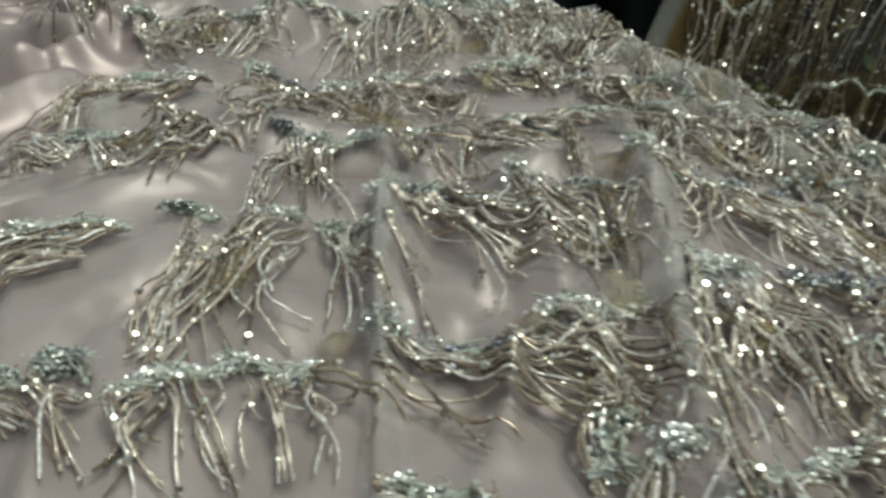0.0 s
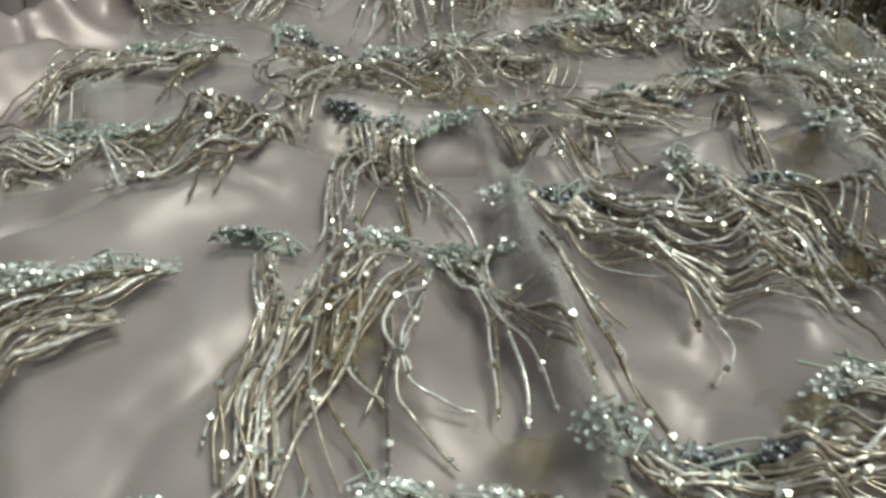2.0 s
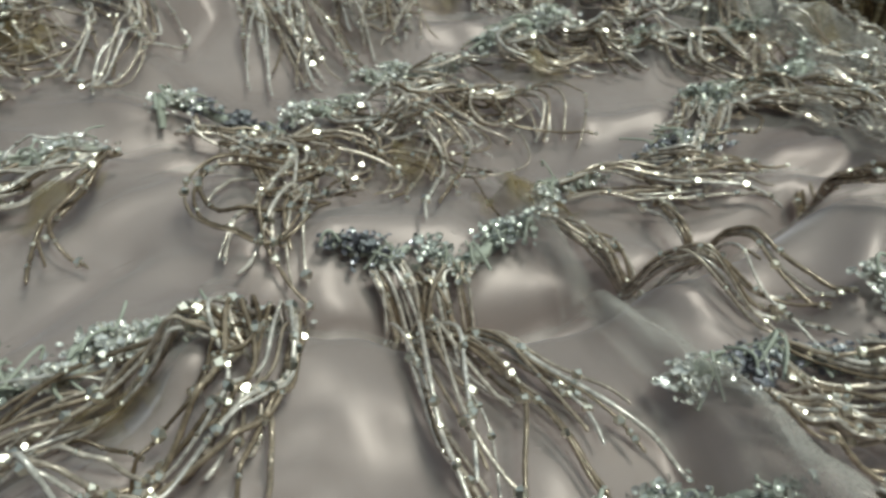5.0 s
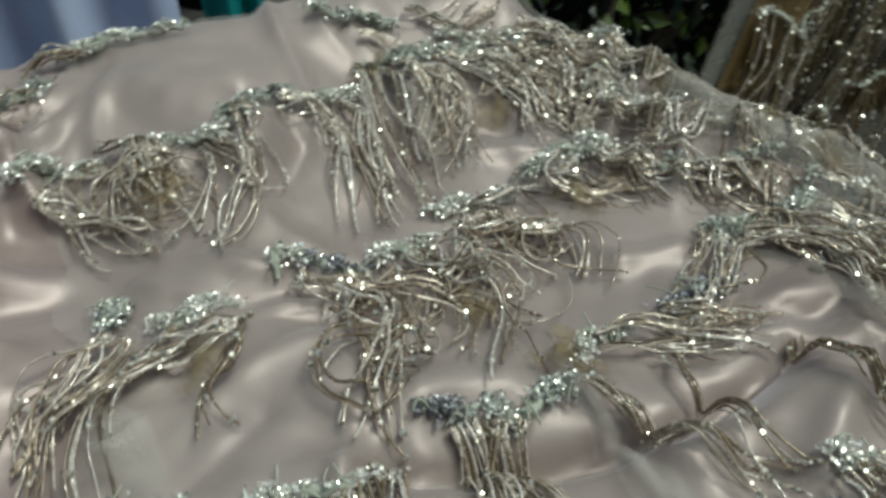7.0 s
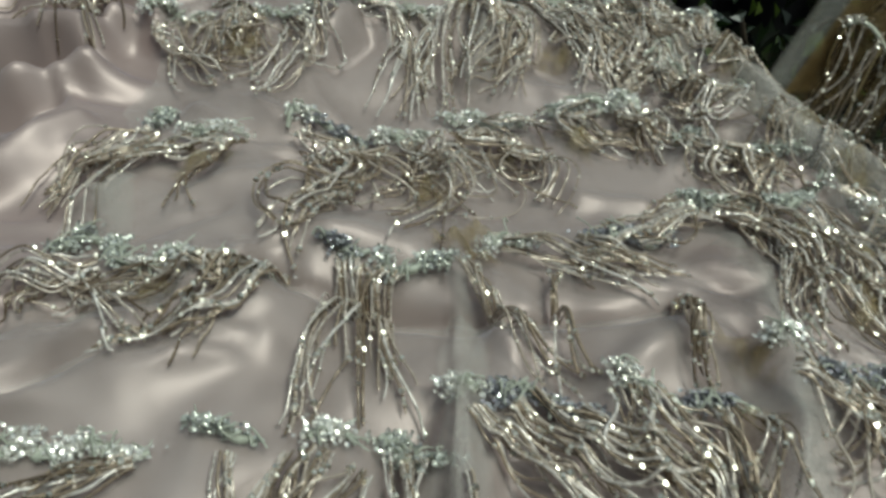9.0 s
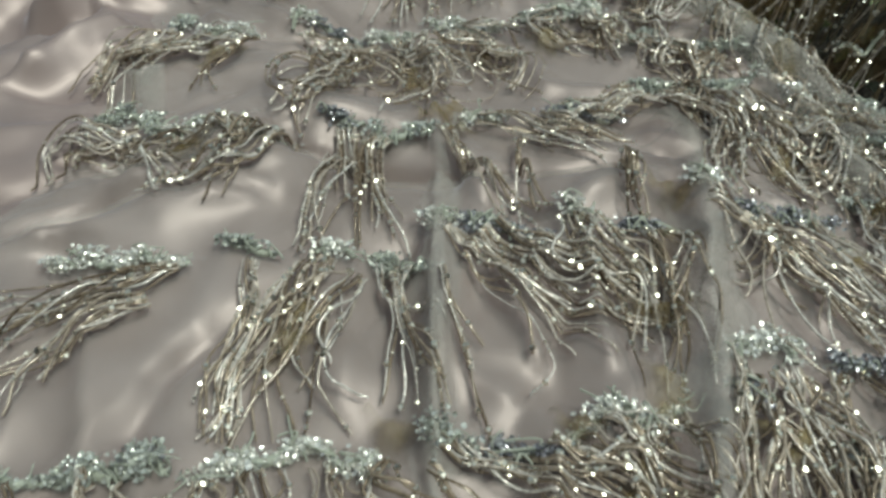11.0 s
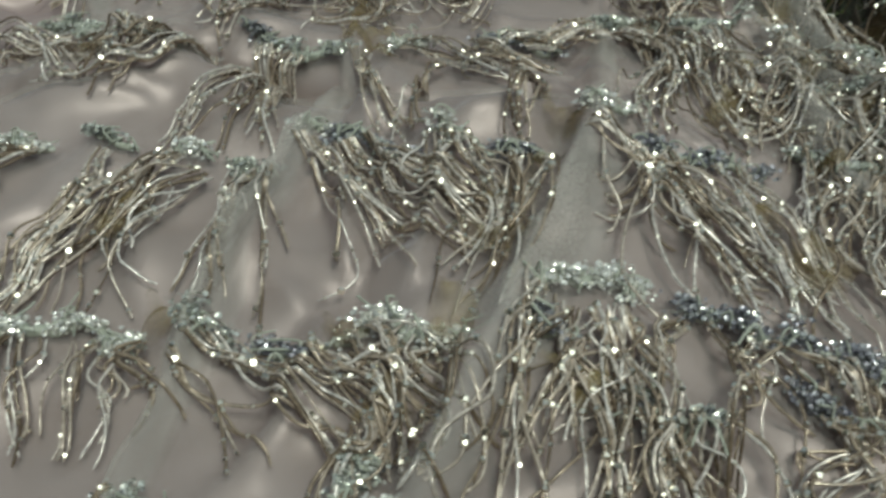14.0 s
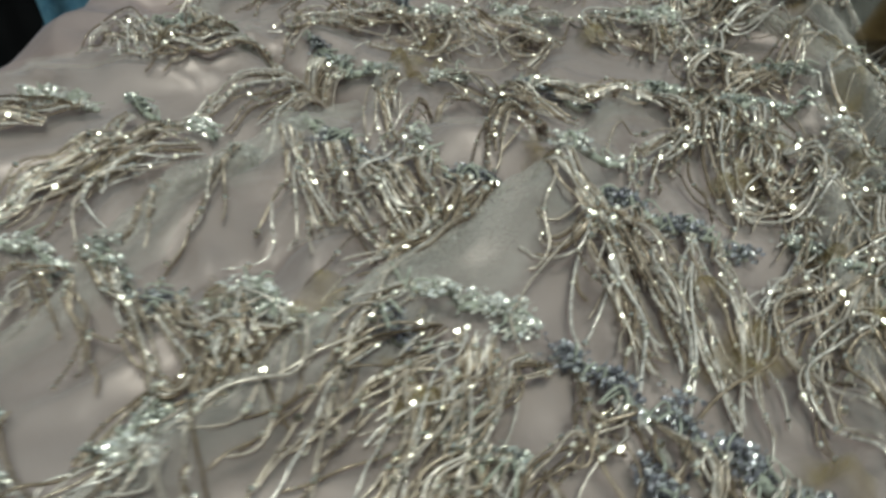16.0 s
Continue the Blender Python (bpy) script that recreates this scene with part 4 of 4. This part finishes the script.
# the tangled slope towards the hanging gown
for tone, line, locks in (
    ("mixed", [(0.172, 0.545), (0.185, 0.532), (0.200, 0.520)], [([(0.180, 0.540), (0.192, 0.505), (0.215, 0.470)], 12), ([(0.195, 0.525), (0.222, 0.495), (0.228, 0.450)], 10)]),
    ("silver", [(0.188, 0.478), (0.202, 0.470), (0.214, 0.462)], [([(0.192, 0.476), (0.200, 0.440), (0.225, 0.405)], 14), ([(0.210, 0.464), (0.238, 0.430), (0.240, 0.390)], 12)]),
    ("mixed", [(0.206, 0.430), (0.222, 0.424), (0.236, 0.415)], [([(0.210, 0.428), (0.222, 0.392), (0.250, 0.360)], 14), ([(0.232, 0.418), (0.225, 0.380), (0.236, 0.340)], 10)]),
    ("silver", [(0.158, 0.560), (0.170, 0.556), (0.182, 0.550)], [([(0.165, 0.556), (0.150, 0.530), (0.165, 0.500)], 12), ([(0.178, 0.552), (0.200, 0.535), (0.205, 0.500)], 10)]),
    ("mixed", [(0.110, 0.650), (0.125, 0.640), (0.140, 0.622)], [([(0.115, 0.645), (0.132, 0.620), (0.150, 0.612)], 12), ([(0.135, 0.628), (0.150, 0.605), (0.158, 0.580)], 12)]),
    ("silver", [(0.030, 0.628), (0.050, 0.634), (0.068, 0.626)], [([(0.035, 0.626), (0.042, 0.600), (0.050, 0.565)], 12), ([(0.060, 0.628), (0.080, 0.600), (0.078, 0.570)], 12)]),
    ("mixed", [(0.146, 0.214), (0.158, 0.208), (0.170, 0.212)], [([(0.150, 0.212), (0.152, 0.185), (0.146, 0.150)], 12), ([(0.165, 0.212), (0.176, 0.180), (0.172, 0.145)], 12)]),
    ("shaded", [(0.196, 0.238), (0.208, 0.234), (0.220, 0.232)], [([(0.200, 0.236), (0.196, 0.205), (0.204, 0.170)], 14), ([(0.215, 0.233), (0.226, 0.205), (0.226, 0.175)], 14)]),
    ("silver", [(0.070, 0.148), (0.082, 0.144), (0.094, 0.147)], [([(0.075, 0.147), (0.082, 0.120), (0.074, 0.090)], 12), ([(0.090, 0.147), (0.104, 0.122), (0.108, 0.095)], 12)]),
    ("mixed", [(0.004, 0.136), (0.014, 0.132), (0.026, 0.134)], [([(0.008, 0.135), (0.004, 0.110), (0.010, 0.080)], 10), ([(0.022, 0.134), (0.030, 0.112), (0.026, 0.084)], 10)]),
    ("mixed", [(0.235, 0.350), (0.246, 0.340), (0.256, 0.326)], [([(0.238, 0.347), (0.240, 0.310), (0.262, 0.280)], 12), ([(0.252, 0.335), (0.268, 0.300), (0.266, 0.262)], 10)]),
):
    band = trim(tone, line)
    for path, many in locks:
        fringe(band, path, 0.010, 0.018, many, 0.9)

# golden scraps of net caught under the bands
def gold_scrap(x, y, size, turn):
    n, size = 14, 1.35 * size
    u, v = np.meshgrid(np.linspace(-1, 1, n), np.linspace(-1, 1, n))
    r = np.hypot(u, v) * (1 + 0.22 * np.sin(3 * np.arctan2(v, u) + 2 * turn) + 0.12 * np.sin(7 * np.arctan2(v, u)))
    gx = x + size * (u * math.cos(turn) - 0.6 * v * math.sin(turn))
    gy = y + size * (u * math.sin(turn) + 0.6 * v * math.cos(turn))
    z = tulle_z(gx, gy) + 0.0006 + 0.006 * np.clip(1 - r * r, 0, 1) * (1 + 0.5 * np.sin(7 * u + 3 * turn))
    keep = (r < 1.02 + 0.12 * np.sin(5 * np.arctan2(v, u) + turn)).ravel()
    faces = [q for q in sheet_faces(n, n) if keep[q[0]] and keep[q[2]]]
    scrap = mesh_object("gold_net", np.stack([gx, gy, z], -1).reshape(-1, 3).tolist(), faces, [TULLE_GOLD], gown, "scrap of golden brown net")
    frayed(scrap, np.clip(1.3 * (1 - r**1.4), 0, 1) * np.clip(0.62 + 0.38 * FINE(1.7 * gx + turn, 1.7 * gy), 0.1, 1))


gold_scrap(-0.017, 0.416, 0.012, 1.2)
gold_scrap(-0.029, 0.404, 0.009, 2.7)
gold_scrap(0.095, 0.35, 0.012, 2.4)
gold_scrap(0.213, 0.37, 0.009, 2.6)
gold_scrap(-0.024, 0.202, 0.011, 2.5)
gold_scrap(0.102, 0.344, 0.01, 2.1)
gold_scrap(-0.014, 0.4, 0.009, 2.9)
gold_scrap(0.244, 0.265, 0.012, 0.1)
gold_scrap(0.212, 0.373, 0.011, 2.8)
gold_scrap(0.124, 0.51, 0.014, 3.0)
gold_scrap(0.173, 0.432, 0.012, 0.7)
gold_scrap(0.094, 0.314, 0.01, 2.1)
gold_scrap(-0.042, 0.64, 0.01, 2.7)
gold_scrap(0.046, 0.21, 0.009, 2.8)
gold_scrap(-0.033, 0.65, 0.009, 0.9)
gold_scrap(0.205, 0.450, 0.016, 0.6)
gold_scrap(0.185, 0.500, 0.015, 2.2)
gold_scrap(0.165, 0.535, 0.014, 0.3)
gold_scrap(0.225, 0.400, 0.014, 1.9)
gold_scrap(0.240, 0.345, 0.013, 1.1)
gold_scrap(0.130, 0.600, 0.014, 2.4)
gold_scrap(0.085, 0.300, 0.012, 0.4)
gold_scrap(0.080, 0.225, 0.012, 1.7)
for x, y in ((-0.085, 0.470), (-0.045, 0.455), (0.000, 0.500), (0.035, 0.512), (0.070, 0.525), (-0.160, 0.445), (0.145, 0.440), (0.165, 0.400),
             (0.180, 0.320), (0.205, 0.300), (0.085, 0.272), (0.072, 0.190), (0.130, 0.215), (-0.070, 0.245), (-0.150, 0.350), (0.020, 0.600), (-0.170, 0.555)):
    gold_scrap(x, y, rng.uniform(0.011, 0.017), rng.uniform(0, 3.1))

# ---- the gown hanging beyond the table ----
hung = tagged(empty("hanging_gown", (0.30, 0.66, 0.0)), "sheer golden net gown with hanging beaded fringe, upright beyond the table", "gown")


def hung_xy(s, z):
    """A point of the hanging net: s runs along it, from the near slanted edge to the far side."""
    w = 0.007 * np.sin(s * 27 + 5 * z) + 0.004 * np.sin(s * 61 + 1.0)
    return 0.160 + 0.42 * (z - 0.02) + 0.30 * s - 0.30, 0.585 - 0.66 + 0.05 * s + 0.20 * np.clip(z, 0, 1) + w


def hung_net(name, z0, z1, s0, s1, mat, label, out=0.0):
    n, m = 90, 50
    s, h = np.meshgrid(np.linspace(s0, s1, n), np.linspace(z0, z1, m))
    x, y = hung_xy(s, h)
    mesh_object(name, np.stack([x, y - out, h], -1).reshape(-1, 3).tolist(), sheet_faces(m, n), [mat], hung, label)


hung_net("net_layer", -0.30, 0.20, 0.0, 1.0, TULLE_FAR, "sheer grey net")
hung_net("net_hem", -0.10, 0.20, 0.0, 0.10, TULLE_HEM, "sheer grey net hem folded double", 0.003)
hung_net("gold_net", -0.01, 0.075, 0.06, 0.30, TULLE_GOLD_FAR, "golden brown net band", 0.004)
hung_net("gold_net", 0.000, 0.060, 0.05, 0.16, TULLE_GOLD_FAR, "golden brown net band", 0.007)
hung_net("gold_net", -0.075, -0.02, 0.42, 0.95, TULLE_GOLD_FAR, "golden brown net band", 0.004)
for level, first, last, tone, many in ((0.040, 0.08, 0.36, "silver", 60), (0.052, 0.30, 0.72, "mixed", 50), (-0.035, 0.40, 0.95, "mixed", 40), (0.105, 0.05, 0.70, "mixed", 70)):
    s = np.linspace(first, last, 40)
    x, y = hung_xy(s, level)
    path = np.c_[x, y - 0.008, level + 0.008 * np.sin(s * 23) + 0.003 * np.sin(s * 61)]
    v, f = tube(path, np.full(40, 0.0014), 6)
    hung_band = mesh_object("sequin_trim", v.tolist(), f, [TAPE], hung, "silver sequin band")
    verts, faces = sequin_cluster(path, 260)
    tagged(mesh_object("sequin_cover", verts, faces, [SEQUIN[tone]], hung_band, smooth=False), kind="stuff")
    for k in range(many):
        i = rng.integers(40)
        n, length = 30, rng.uniform(0.05, 0.10)
        g = np.linspace(0, 1, n)
        bend = rng.uniform(0.001, 0.004) + (0.010 * rng.uniform() if k % 6 == 0 else 0)
        px = path[i, 0] + bend * np.sin(g * rng.uniform(2, 6) + rng.uniform(0, 6)) + rng.normal(0, 0.005) * g - 0.2 * length * g
        py = path[i, 1] - 0.003 - rng.uniform(0, 0.010) * np.sin(g * 2.5)
        strand(np.c_[px, py, path[i, 2] - g * length], hung_band, rng.uniform(0.0005, 0.0008), SHADED_GOLD_THREAD if k % 3 else THREAD)

# ---- stacked cloths and a plant beyond the table ----
drape("blue_garment", -1.06, 0.70, -0.72, 1.20, FLOOR_Z, 0.10, 7, 0.025, DENIM, "blue knitted garment hanging in upright folds", "garment")
drape("black_garment", -1.34, 0.24, -1.07, 0.71, FLOOR_Z, 0.12, 6, 0.02, BLACK, "black cloth garment hanging beside blue knitwear", "garment")
drape("red_garment", -1.16, 0.42, -1.055, 0.60, FLOOR_Z, -0.19, 3, 0.012, RED, "dark red cloth garment hanging beside black cloth", "garment")
drape("teal_garment", -0.122, 1.12, -0.05, 1.12, FLOOR_Z, -0.06, 2, 0.012, TEAL, "teal cloth garment hanging behind the table", "garment")


def shrub(at, spread, height, leaves, label):
    """A leafy potted shrub: stems from one foot and many small bent leaves."""
    plant = tagged(empty("shrub", at), label, "plant")
    tips = []
    for k in range(9):
        a = rng.uniform(0, 6.28)
        top = np.array([spread * math.cos(a) * rng.uniform(0.3, 1), spread * math.sin(a) * rng.uniform(0.3, 1), height * rng.uniform(0.6, 1)])
        p = spline([(0, 0, 0), tuple(top * (0.2, 0.2, 0.45)), tuple(top)], 14)
        v, f = tube(p, np.linspace(0.010, 0.003, 14), 6)
        mesh_object("stem", v.tolist(), f, [STEM], plant)
        tips += [p[i] for i in range(4, 14)]
    verts, faces = [], []
    for k in range(leaves):
        c = tips[rng.integers(len(tips))] + rng.normal(0, 0.07, 3)
        q = Euler(rng.uniform(0, 6.28, 3)).to_matrix()
        l = rng.uniform(0.02, 0.045)
        b = len(verts)
        for x, y, z in ((0, 0, 0), (l * 0.5, l * 0.3, 0.004), (l, 0, -0.006), (l * 0.5, -l * 0.3, 0.004), (l * 0.5, 0, -0.002)):
            verts.append(tuple(Vector(c) + q @ Vector((x, y, z))))
        faces += [(b, b + 4, b + 1), (b + 1, b + 4, b + 2), (b + 2, b + 4, b + 3), (b + 3, b + 4, b)]
    tagged(mesh_object("foliage", verts, faces, [SHADED_LEAF], plant, smooth=False), kind="stuff")


shrub((0.46, 1.26, FLOOR_Z), 0.30, 0.64, 900, "green leafy shrub behind the table, its shade put into near-black leaf colours")
